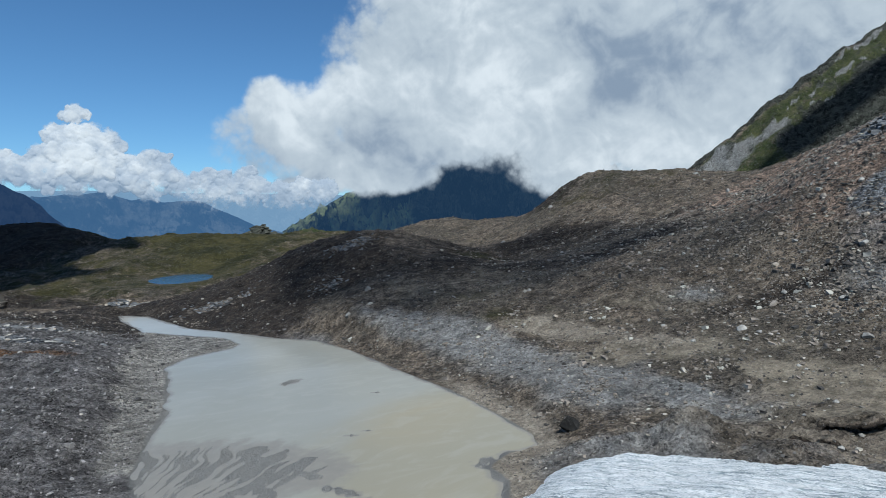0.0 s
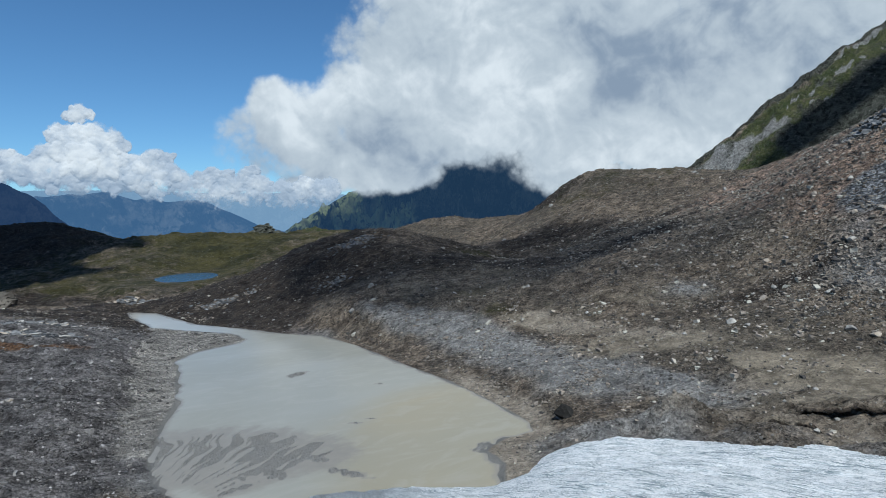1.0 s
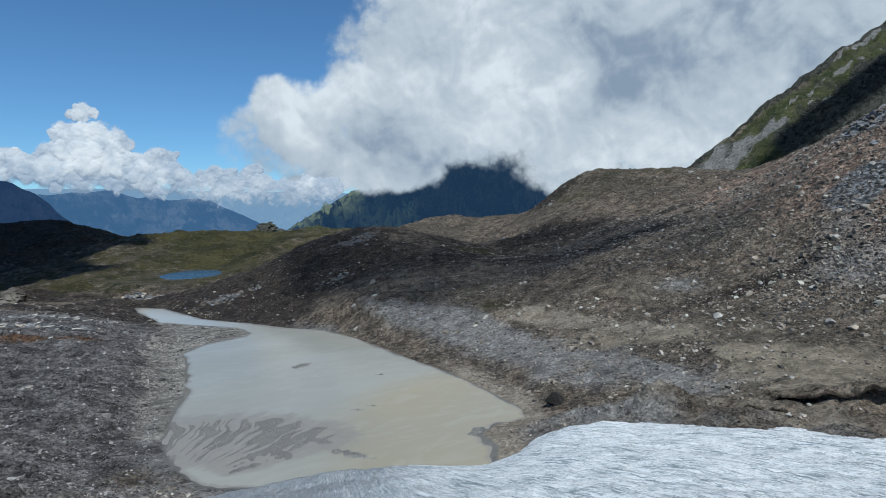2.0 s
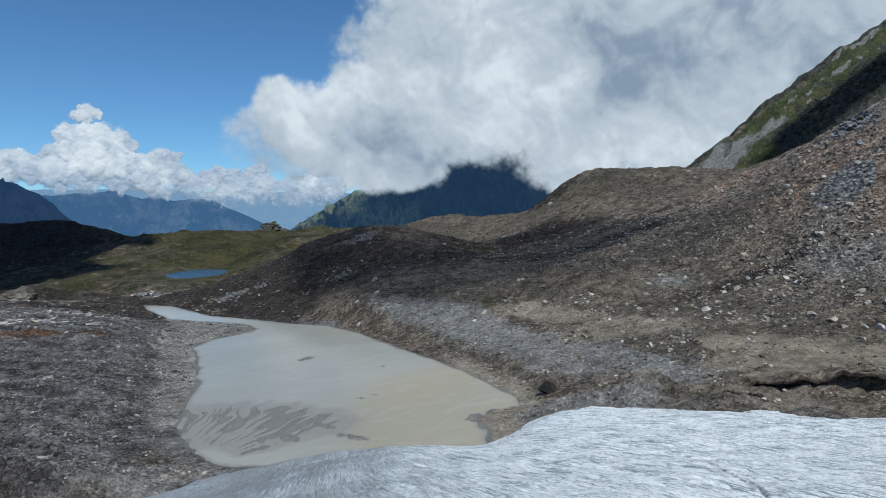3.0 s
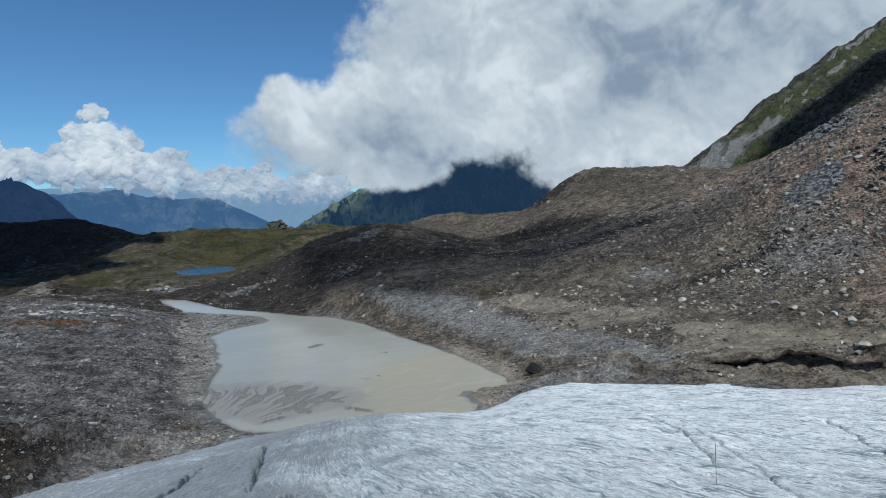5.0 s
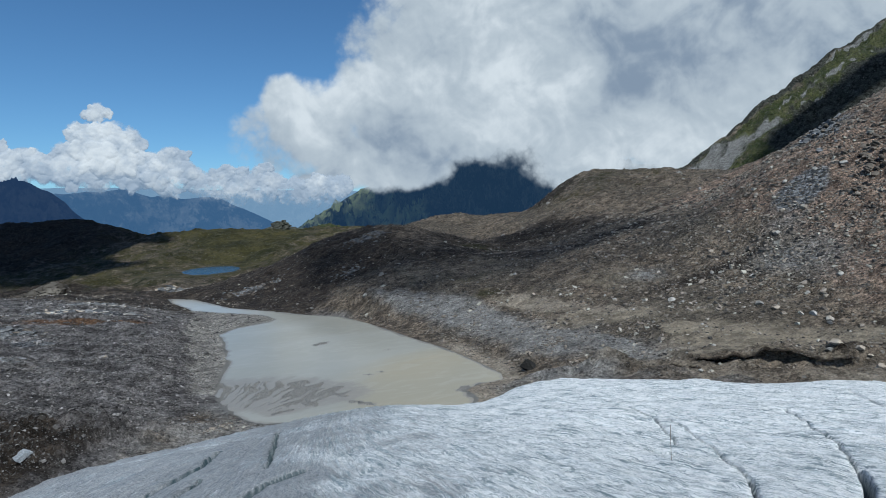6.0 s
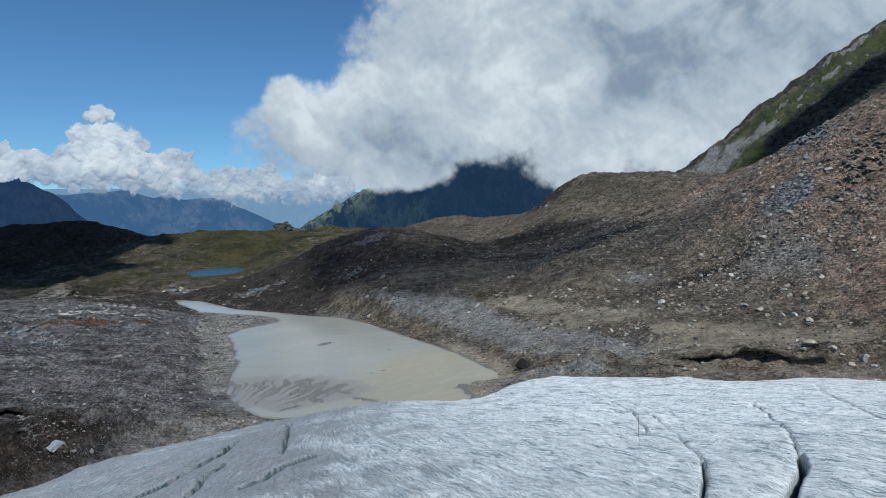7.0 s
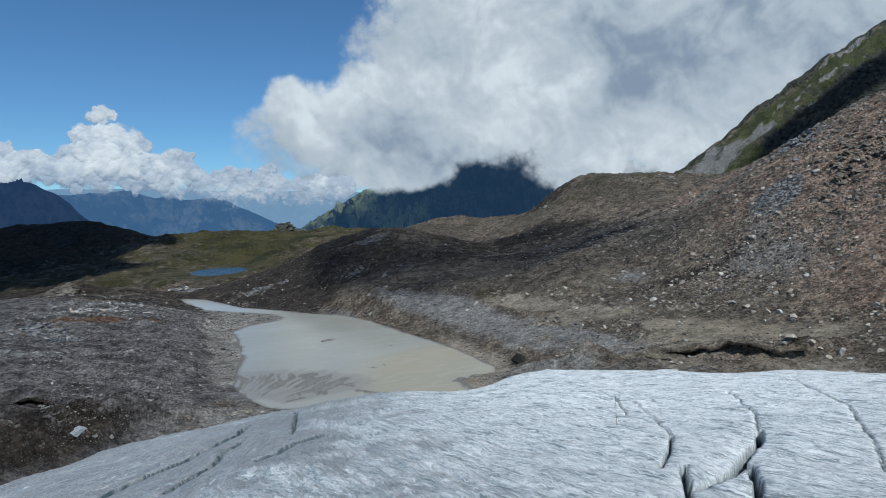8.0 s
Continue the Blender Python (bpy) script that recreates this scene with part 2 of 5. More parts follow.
def ice_material():
    p = Paint("glacier_ice")
    dirt, band, deep = p.layer("ice")[:3]
    across, down = p.layer("flow")[:2]
    wave = p.math("ADD", across, p.math("MULTIPLY", p.math("SUBTRACT", p.noise(0.5, 3, 0.5), 0.5), 1.4))

    def foliated(fa, fd, detail, rough):
        v = node(p.nt, "CombineXYZ", {0: p.math("MULTIPLY", wave, fa), 1: p.math("MULTIPLY", down, fd), 2: 0.0}).outputs[0]
        return p.noise(1.0, detail, rough, v, 0.25)

    broad, streaks, veins = foliated(0.55, 0.07, 6, 0.6), foliated(2.2, 0.18, 9, 0.7), foliated(9.0, 0.7, 7, 0.72)
    pits, mid = p.noise(6.0, 9, 0.78), p.noise(0.30, 7, 0.65)
    c = p.mix(p.step(streaks, 0.43, 0.56), (0.38, 0.43, 0.465), (0.79, 0.81, 0.825))
    c = p.mix(p.math("MULTIPLY", p.step(broad, 0.44, 0.56, 0, 0.6), p.math("SUBTRACT", 1.0, dirt)), c, (0.80, 0.815, 0.83))
    c = p.mix(p.step(veins, 0.54, 0.61, 0, 0.6), c, (0.19, 0.235, 0.26))
    c = p.mix(p.step(veins, 0.45, 0.38, 0, 0.75), c, (0.86, 0.87, 0.88))
    c = p.mix(p.step(pits, 0.54, 0.64, 0, 0.75), c, (0.88, 0.89, 0.90))
    c = p.mix(p.step(pits, 0.45, 0.36, 0, 0.65), c, (0.17, 0.20, 0.225))
    c = p.mix(p.math("MULTIPLY", band, 0.85), c, p.mix(p.step(veins, 0.5, 0.6), (0.93, 0.935, 0.94), (0.60, 0.67, 0.70)))
    flakes = foliated(1.9, 0.55, 9, 0.72)
    c = p.mix(p.step(flakes, 0.51, 0.60, 0, 0.8), c, (0.90, 0.905, 0.915))
    c = p.mix(p.math("MULTIPLY", p.step(flakes, 0.44, 0.36, 0, 0.55), p.math("SUBTRACT", 1.0, p.math("MULTIPLY", band, 0.65))), c, (0.13, 0.155, 0.175))
    for fa, fd, wide, much in ((0.9, 0.10, 0.030, 0.9), (2.6, 0.28, 0.038, 0.8), (7.0, 0.7, 0.05, 0.6)):      # thin dark seams
        seam = p.step(p.math("ABSOLUTE", p.math("SUBTRACT", foliated(fa, fd, 4, 0.6), 0.5)), wide, wide * 0.25, 0, much)
        c = p.mix(p.math("MULTIPLY", seam, p.step(p.noise(0.35 * fa, 4, 0.6), 0.42, 0.58)), c, (0.17, 0.225, 0.25))
    grime = p.math("ADD", dirt, p.math("ADD", p.math("MULTIPLY", p.math("SUBTRACT", mid, 0.5), 1.6), p.math("MULTIPLY", p.math("SUBTRACT", streaks, 0.5), 2.6)))
    c = p.mix(p.step(grime, 0.25, 0.8, 0, 0.8), c, p.mix(p.step(pits, 0.35, 0.65), (0.10, 0.108, 0.12), (0.42, 0.435, 0.455)))
    # shade inside the cracks, painted near-black blue
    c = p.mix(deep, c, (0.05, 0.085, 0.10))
    h = p.math("ADD", p.math("MULTIPLY", streaks, 1.0), p.math("ADD", p.math("MULTIPLY", veins, 0.6), p.math("ADD", p.math("MULTIPLY", flakes, 1.5), p.math("MULTIPLY", pits, 0.5))))
    p.bump(h, 0.20, 1.0)
    return p.done(c, p.step(pits, 0.3, 0.7, 0.4, 0.75), 0.3)


def lake_material():
    p = Paint("silty_lake_water")
    plume, shoal, stream = p.layer("plume")[:3]
    swirl = p.noise(0.05, 5, 0.6, p.stretched(1, 0.6, 1, 25), 1.2)
    tone = p.step(p.math("ADD", plume, p.math("MULTIPLY", p.math("SUBTRACT", swirl, 0.5), 0.7)), 0.2, 0.8)
    c = p.mix(tone, (0.265, 0.265, 0.240), (0.268, 0.238, 0.172))
    c = p.mix(p.step(p.noise(0.032, 6, 0.55, p.stretched(1, 0.5, 1, 35), 1.5), 0.35, 0.65, 0, 0.5), c, (0.225, 0.220, 0.185))
    c = p.mix(p.step(p.noise(0.25, 6, 0.6, p.stretched(1, 0.45, 1, 60), 1.5), 0.45, 0.7, 0, 0.25), c, (0.33, 0.325, 0.295))
    c = p.mix(p.math("MULTIPLY", stream, 0.5), c, (0.36, 0.35, 0.32))
    thin = p.step(p.math("ADD", shoal, p.math("MULTIPLY", p.math("SUBTRACT", p.noise(0.6, 6, 0.65), 0.5), 1.0)), 0.2, 0.95, 0, 0.8)
    c = p.mix(thin, c, p.mix(p.noise(0.8, 5), (0.165, 0.155, 0.14), (0.235, 0.215, 0.19)))         # silt seen through shallow water
    p.bump(p.noise(3.0, 3, 0.5, p.stretched(1, 0.4, 1, 20)), 0.02, 0.05)
    return p.done(c, 0.16, 0.12, IOR=1.33)


def tarn_material():
    p = Paint("rippled_tarn_water")
    p.bump(p.noise(1.2, 5, 0.6, p.stretched(1, 0.5, 1, 30)), 0.25, 0.5)
    return p.done(p.mix(p.noise(0.05, 4), (0.018, 0.062, 0.115), (0.035, 0.085, 0.150)), 0.22, 0.5, IOR=1.33)


def rock_material(name, low, high, lichen=0.2, spread=0.6, per="object", tan=0.0):
    p = Paint(name)
    if per == "object":
        chance = node(p.nt, "ObjectInfo").outputs["Random"]
        p.local()
    else:
        chance = node(p.nt, "NewGeometry").outputs["Random Per Island"]
    mid, fine = p.noise(0.9, 7, 0.65), p.noise(6.0, 6, 0.7)
    c = p.mix(p.step(mid, 0.3, 0.7), low, high)
    lift = p.math("ADD", 1.0 - spread / 2, p.math("MULTIPLY", chance, spread))
    c = p.mix(1.0, c, node(p.nt, "CombineColor", {0: lift, 1: lift, 2: p.math("MULTIPLY", lift, 0.98)}).outputs[0], "MULTIPLY")
    if per == "island":                                                    # now and then a pale or a dark stone
        c = p.mix(p.step(chance, 0.88, 0.94), c, tuple(min(0.38, 1.55 * v) for v in high))
        c = p.mix(p.step(chance, 0.30, 0.24, 0, 0.8), c, (0.045, 0.043, 0.042))
    elif tan:
        c = p.mix(p.step(chance, 0.6, 0.8, 0, tan), c, p.mix(mid, (0.20, 0.15, 0.10), (0.36, 0.285, 0.205)))
    c = p.mix(p.step(fine, 0.5, 0.75, 0, 0.5), c, (0.09, 0.085, 0.08))
    c = p.mix(p.step(p.noise(1.7, 5, 0.7), 0.6, 0.72, 0, lichen), c, (0.15, 0.15, 0.06))
    p.bump(p.math("ADD", mid, p.math("MULTIPLY", fine, 0.35)), 0.12, 0.8)
    return p.done(c, 0.85, 0.25)


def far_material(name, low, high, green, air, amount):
    """Slopes kilometres off; the blue haze before them is mixed in as glow."""
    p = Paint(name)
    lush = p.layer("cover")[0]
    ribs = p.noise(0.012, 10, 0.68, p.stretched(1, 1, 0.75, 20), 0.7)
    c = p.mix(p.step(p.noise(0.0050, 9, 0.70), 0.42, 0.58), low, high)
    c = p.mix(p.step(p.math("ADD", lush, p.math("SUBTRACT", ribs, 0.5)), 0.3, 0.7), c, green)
    # ridges brightened and gullies darkened by noise, standing in for slope light and shade
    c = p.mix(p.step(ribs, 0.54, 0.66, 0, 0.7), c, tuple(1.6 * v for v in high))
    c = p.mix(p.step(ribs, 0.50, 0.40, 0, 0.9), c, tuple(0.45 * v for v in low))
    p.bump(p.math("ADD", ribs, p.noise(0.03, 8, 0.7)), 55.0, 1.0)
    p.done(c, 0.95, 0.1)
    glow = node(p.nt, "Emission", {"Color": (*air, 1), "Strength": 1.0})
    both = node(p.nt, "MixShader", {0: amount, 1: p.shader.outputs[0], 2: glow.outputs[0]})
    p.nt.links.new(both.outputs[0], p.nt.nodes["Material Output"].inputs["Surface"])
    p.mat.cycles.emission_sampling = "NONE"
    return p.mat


def cumulus_material():
    """A far heap of vapour: white tufts, partly sunlit, mostly glow with light and shade painted in."""
    p = Paint("cumulus_vapour")
    edge, swell, rise = p.layer("vapour")[:3]
    fray = p.math("MULTIPLY", p.math("SUBTRACT", p.noise(0.016, 9, 0.64), 0.5), 1.9)
    alpha = p.step(p.math("ADD", edge, fray), -0.05, 0.55)
    p.bump(p.noise(0.012, 9, 0.6), 14.0, 0.6)
    p.done((0.76, 0.76, 0.76), 1.0, 0.0)
    # sunlit tops and blue-grey shaded bases, painted into the glow
    tone = p.math("ADD", p.math("ADD", p.math("MULTIPLY", swell, 0.75), p.math("MULTIPLY", rise, 0.45)), p.math("MULTIPLY", p.math("SUBTRACT", p.noise(0.011, 9, 0.62), 0.5), 2.2))
    glow = node(p.nt, "Emission", {"Color": p.mix(p.step(tone, 0.25, 1.3), (0.26, 0.335, 0.445), (0.69, 0.71, 0.735)), "Strength": 1.0})
    lit = node(p.nt, "MixShader", {0: 0.80, 1: p.shader.outputs[0], 2: glow.outputs[0]})
    clear = node(p.nt, "BsdfTransparent")
    both = node(p.nt, "MixShader", {0: alpha, 1: clear.outputs[0], 2: lit.outputs[0]})
    p.nt.links.new(both.outputs[0], p.nt.nodes["Material Output"].inputs["Surface"])
    p.mat.cycles.emission_sampling = "NONE"
    return p.mat


def cloud_material():
    """Far vapour as a glowing backdrop with frayed edges, its sunlight and shade painted in."""
    p = Paint("cloud_vapour")
    cover, cloud_tone, crisp = p.layer("vapour")[:3]

    def billow(vector):
        puffs = node(p.nt, "TexVoronoi", {"Vector": vector, "Scale": 0.0105, "Detail": 2.5, "Roughness": 0.5, "Lacunarity": 2.3}).outputs["Distance"]
        fibre = p.noise(0.0040, 6, 0.47, vector, 0.4)
        return p.math("SUBTRACT", p.math("MULTIPLY", fibre, 1.6), p.math("MULTIPLY", puffs, 0.42))

    warp = node(p.nt, "VectorMath", {0: p.place, 1: (0, 0, 0)}, operation="ADD").outputs[0]
    lift = node(p.nt, "VectorMath", {0: p.place, 1: (14, 0, 30)}, operation="ADD").outputs[0]
    here, above = billow(warp), billow(lift)
    body = p.math("ADD", p.math("MULTIPLY", cover, p.math("SUBTRACT", 2.1, p.math("MULTIPLY", crisp, 0.5))), p.math("ADD", p.math("ADD", 0.28, p.math("MULTIPLY", crisp, 0.30)), p.math("MULTIPLY", p.math("SUBTRACT", here, 0.62), p.math("ADD", 1.5, p.math("MULTIPLY", crisp, 1.0)))))
    sharp, vague = p.step(body, 0.02, 0.25), p.step(body, -0.45, 0.95)
    alpha = p.math("ADD", p.math("MULTIPLY", sharp, crisp), p.math("MULTIPLY", vague, p.math("SUBTRACT", 1.0, crisp)))
    # bulges shaded in the glow colour, by comparing with the vapour just above
    relief = p.math("MULTIPLY", p.math("SUBTRACT", here, above), 0.22)
    folds = p.math("MULTIPLY", p.math("SUBTRACT", p.noise(0.0046, 7, 0.5, None, 0.8), 0.5), 1.1)
    masses = p.math("MULTIPLY", p.math("SUBTRACT", p.noise(0.0016, 4, 0.45, None, 0.5), 0.5), 0.8)
    tone = p.math("ADD", p.math("ADD", cloud_tone, p.math("MULTIPLY", relief, 1.3)), p.math("ADD", folds, masses))
    c = p.mix(p.step(tone, 0.0, 0.62), (0.255, 0.305, 0.385), (0.50, 0.535, 0.575))
    c = p.mix(p.step(tone, 0.52, 1.05), c, (0.74, 0.75, 0.765))
    glow = node(p.nt, "Emission", {"Color": c, "Strength": 1.0})
    clear = node(p.nt, "BsdfTransparent")
    both = node(p.nt, "MixShader", {0: alpha, 1: clear.outputs[0], 2: glow.outputs[0]})
    p.nt.links.new(both.outputs[0], p.nt.nodes["Material Output"].inputs["Surface"])
    p.mat.cycles.emission_sampling = "NONE"
    return p.mat


GROUND, ICE, LAKE, TARN = ground_material(), ice_material(), lake_material(), tarn_material()
PALE = rock_material("pale_gneiss", (0.22, 0.21, 0.196), (0.43, 0.412, 0.388), 0.12, tan=0.6)
BROWN = rock_material("brown_schist", (0.055, 0.047, 0.041), (0.145, 0.124, 0.106), 0.25)
CRAG = rock_material("dark_crag", (0.022, 0.024, 0.02), (0.085, 0.088, 0.072), 0.35)
BLACK = rock_material("wet_black_rock", (0.008, 0.008, 0.008), (0.022, 0.021, 0.020), 0.0)
SLAB = rock_material("polished_bedrock", (0.06, 0.063, 0.070), (0.195, 0.198, 0.205), 0.1)
STONE = rock_material("loose_stones", (0.112, 0.095, 0.081), (0.270, 0.234, 0.200), 0.1, 1.1, "island")
FLAT_STONE = rock_material("flat_stones", (0.088, 0.083, 0.081), (0.215, 0.206, 0.202), 0.0, 1.1, "island")
CLOUD, CUMULUS = cloud_material(), cumulus_material()
HUMP = rock_material("weathered_schist_hump", (0.028, 0.024, 0.021), (0.165, 0.150, 0.132), 0.3)

# ---- the land ----
LAKE_SHORE = [(-28, 54), (-34.5, 60), (-38.7, 67), (-43.3, 80), (-46.5, 91), (-50.5, 100), (-56, 112), (-60.5, 120),
              (-60, 129), (-54, 137), (-52.5, 143), (-60, 151.5), (-78, 158.5), (-87, 163), (-104, 182), (-111, 193),
              (-100, 190), (-77, 167), (-58, 157), (-47, 150), (-34, 145), (-23.5, 133), (-11.5, 115), (-1.3, 100.7),
              (5.7, 88), (10, 79), (10.4, 75), (6.5, 72.5), (3.5, 68), (5.5, 64), (4.5, 55), (-10, 50)]
ICE_EDGE = [(-60, -140), (-46, -20), (-43, 8), (-42.6, 20), (-41.6, 28), (-37.8, 37.6), (-31, 45.5), (-25, 52), (-15, 57.2),
            (-5, 58), (4, 57.6), (7.6, 58.9), (9.3, 61.6), (9.6, 63.4), (12.8, 65.2), (19, 64.4), (28, 61.6), (36, 57.5), (42, 54),
            (56, 52), (69, 49), (90, 40), (115, 15), (140, -60), (140, -140)]
TARN_SHORE = [(-178, 345), (-168, 335), (-158, 334), (-151, 344), (-149, 358), (-152, 374), (-158, 388), (-168, 399), (-184, 398), (-190, 380), (-186, 358)]
TARN_LEVEL = -3.6
LONG_LIP = [(39.5, 63.4), (42, 62.6), (45, 60.6), (48, 57.6), (52.5, 54.2), (58, 50.6)]
# covers of the ground with an outline of their own
GREY_TONGUE = [(-26, 152), (-12.5, 146.5), (5, 136), (14, 119.5), (24.4, 102.7), (32.8, 90.3), (38.5, 83), (43, 77), (46, 71), (36, 69),
               (32, 76), (28.5, 80.5), (23.7, 78.7), (19, 79.7), (14.3, 87.8), (9.6, 95), (6.5, 102), (-2, 116), (-11.4, 131)]
TAN_SHELF = [(10, 129), (20, 126.5), (28.5, 115.5), (37.3, 105), (46, 95), (44, 89.5), (36.6, 97), (27.6, 106), (18.9, 117)]
SAND_APRON = [(43.3, 86.2), (49.6, 84), (59, 78), (56, 64), (47.2, 62.2), (41.5, 65.7), (42.5, 72.4), (42, 78)]
SILT_BEACH = [(-88, 165), (-76, 156), (-67, 153), (-58, 149.5), (-52, 142), (-51, 136), (-60, 130), (-60, 121), (-57, 111), (-50, 98), (-44, 84),
              (-38, 68), (-43, 68), (-49, 83), (-57, 98), (-64, 112), (-70, 126), (-78, 148)]
# knolls and hollows: x, y, radius, height
NEAR_KNOLLS = [
    (-25, 30, 9, -2.5), (20, 30, 9, -2.1), (-40, 39, 9, 1), (-60, -20, 9, 2.4), (20, 0, 9, 1.1), (50, 30, 9, -0.9),
    (0, -60, 9, 1.3), (70, 20, 9.5, -2.6), (80, -40, 9.7, 1.1), (-28, 55, 9.7, -1.4), (0, 30, 10, -4),
    (50, 55, 10.7, -0.1), (-36, 62, 10.8, -0.8), (-51, 53, 10.8, -1.3), (0, 75, 11.4, -3.8), (34, 75, 12.1, -1.3),
    (-71, 50, 12.1, 0.6), (-30, 80, 12.6, -2), (75, 60, 13, -2.9), (-15, 90, 13.4, -4.4), (110, 20, 13.8, -6.7),
    (70, 76, 14.2, -2.3), (-110, 20, 14.3, 3.5), (-1, 101, 14.5, 0.8),
]
MORAINE_KNOLLS = [
    (55, 92, 14.9, 1.9), (-120, -50, 15.1, 4.5), (-87, 70, 15.2, -0.9), (-30, 110, 16.1, -5.2), (-53, 104, 16.3, 1.1),
    (-110, 60, 16.5, 4.3), (120, 60, 17.1, -4.3), (22, 125, 17.6, -2.5), (150, 0, 17.9, -4.5), (-45, 125, 18.3, -3.9),
    (102, 98, 18.5, 2.1), (67, 120, 18.6, -3.2), (38, 132, 18.8, 8.1), (-103, 100, 19.1, -1.9), (88, 129, 20.6, 12),
    (-99, 125, 21.2, 3), (7, 161, 21.7, 3.6), (140, 110, 22.8, 3.9), (49, 165, 22.9, 4.4), (-150, 100, 23.2, -3.2),
    (-9, 175, 23.4, 7.5), (-76, 166, 24.2, -5), (-120, -50, 25.1, 4.7), (127, 150, 25.3, 12.8),
]
SLOPE_KNOLLS = [
    (71, 180, 25.4, 5.6), (-106, 190, 28.3, -2.5), (200, 120, 29.1, 8.1), (-71, 212, 29.2, 4.9), (-30, 230, 30.2, 20.9),
    (48, 240, 31.7, 5.3), (160, 200, 32.5, 5.6), (85, 245, 33.3, 5.8), (-200, 200, 35.8, -5.2), (125, 255, 36.2, 3.4),
    (-150, 255, 37.7, -3.5), (-110, 20, 38.1, 3.9), (2, 300, 38.4, 0.1), (-40, 300, 38.7, 0.5), (20, -100, 41, 7.1),
    (108, 310, 41.6, 12.2), (78, 322, 42, 19.9), (-160, 300, 43, -5.1), (44, 340, 43.5, -10.4), (-152, 150, 45.9, 6.6),
    (-11, 370, 46.8, 14.4), (230, 300, 47.2, 12.2), (150, 0, 47.8, -11.9), (1, 380, 48, 9.9),
]
FAR_HILLS = [
    (-300, 250, 48.6, -6.8), (-250, 0, 50.6, 3.4), (-141, 400, 53.2, 1.5), (200, 380, 53.6, 8.6), (45, 430, 54.2, 5.4),
    (-231, 400, 57.7, -3), (0, 480, 60, 3.9), (-167, 490, 64.5, 3.1), (-219, 500, 67.8, 9.9), (-380, 400, 68.1, -15.6),
    (-100, 540, 68.3, -1.6), (108, 310, 69.3, 15.9), (-49, 560, 69.9, 7.6), (-276, 505, 71.3, 8),
    (-134, 600, 76.2, 10.6), (230, 300, 78.6, 11.3), (-163, 620, 79.3, 14.1), (0, 650, 80.4, 7.4),
    (-300, 250, 81, -7.5), (-384, 540, 81.6, 16), (-415, 540, 83.8, 15), (200, 380, 89.3, 17), (-400, 620, 90.7, 12.9),
    (0, 650, 134, 14.3),
]


def lie(x, y):
    """The lie of the land without its small relief."""
    uphill = 1 / (1 + np.exp(np.clip((y - 230) / 25, -40, 40)))
    z = 2.164 + (0.312 * 15 * np.logaddexp(0, (x - 70) / 15) + 0.303 * 20 * np.logaddexp(0, (x - 45) / 20)) * uphill
    z = z - 0.235 * 90 * np.logaddexp(0, (y - 560) / 90)
    for cx, cy, r, h in NEAR_KNOLLS + MORAINE_KNOLLS + SLOPE_KNOLLS + FAR_HILLS:
        z = z + h * np.exp(-((x - cx) ** 2 + (y - cy) ** 2) / (2 * r * r))
    z = z + 6 * spot(x, y, -353, 545, 20, 60) + 3.5 * spot(x, y, 4, 382, 9, 20) - 4 * spot(x, y, -120, 402, 40, 25) + 4 * spot(x, y, -196, 246, 13, 10) + 8 * spot(x, y, -455, 500, 42, 60) - 3.5 * spot(x, y, -282, 478, 16, 40) - 6 * spot(x, y, -150, 535, 55, 60) + 3 * spot(x, y, -138, 585, 18, 18)
    z = z - 8 * spot(x, y, -338, 560, 22, 60) - 4.5 * spot(x, y, -300, 545, 25, 50) + 3.5 * spot(x, y, 72, 322, 10, 25) + 0.3 * spot(x, y, 84, 316, 8, 20) - 1.5 * spot(x, y, 92, 305, 10, 20) - 4.2 * spot(x, y, 124, 296, 12, 30)
    z = z - 3 * spot(x, y, 10, 384, 12, 25) - 2.5 * spot(x, y, 38, 337, 10, 25) + 3 * spot(x, y, -143, 540, 25, 25)
    # the mountain spur on the far side of the moraine
    crest = np.interp(x, [120, 160, 178, 189, 206, 223, 245, 267, 289, 310, 337, 400, 900], [-60, 50, 60, 67, 77, 94, 112, 126, 143, 158, 174, 214, 480])
    rough = ease(0, 8, np.abs(450 - y)) * 0.7 + 0.3
    spur = crest + 2.2 * fbm(x / 14, y / 60, 4, 91, 0.6) - np.where(y < 450, 0.85 * (450 - y), 0.5 * (y - 450)) + rough * (4.5 * ridged(x / 60 + y / 90, y / 120, 5, 95) - 4.5 + 2.2 * ridged(x / 22 + y / 60, y / 40, 4, 97) - 2 + 1.5 * ridged(x / 8, y / 14, 3, 98) - 1)
    k = 5.0
    return np.where(x > 90, np.maximum(z, spur) + k * np.exp(-np.abs(z - spur) / k) * 0.4, z)


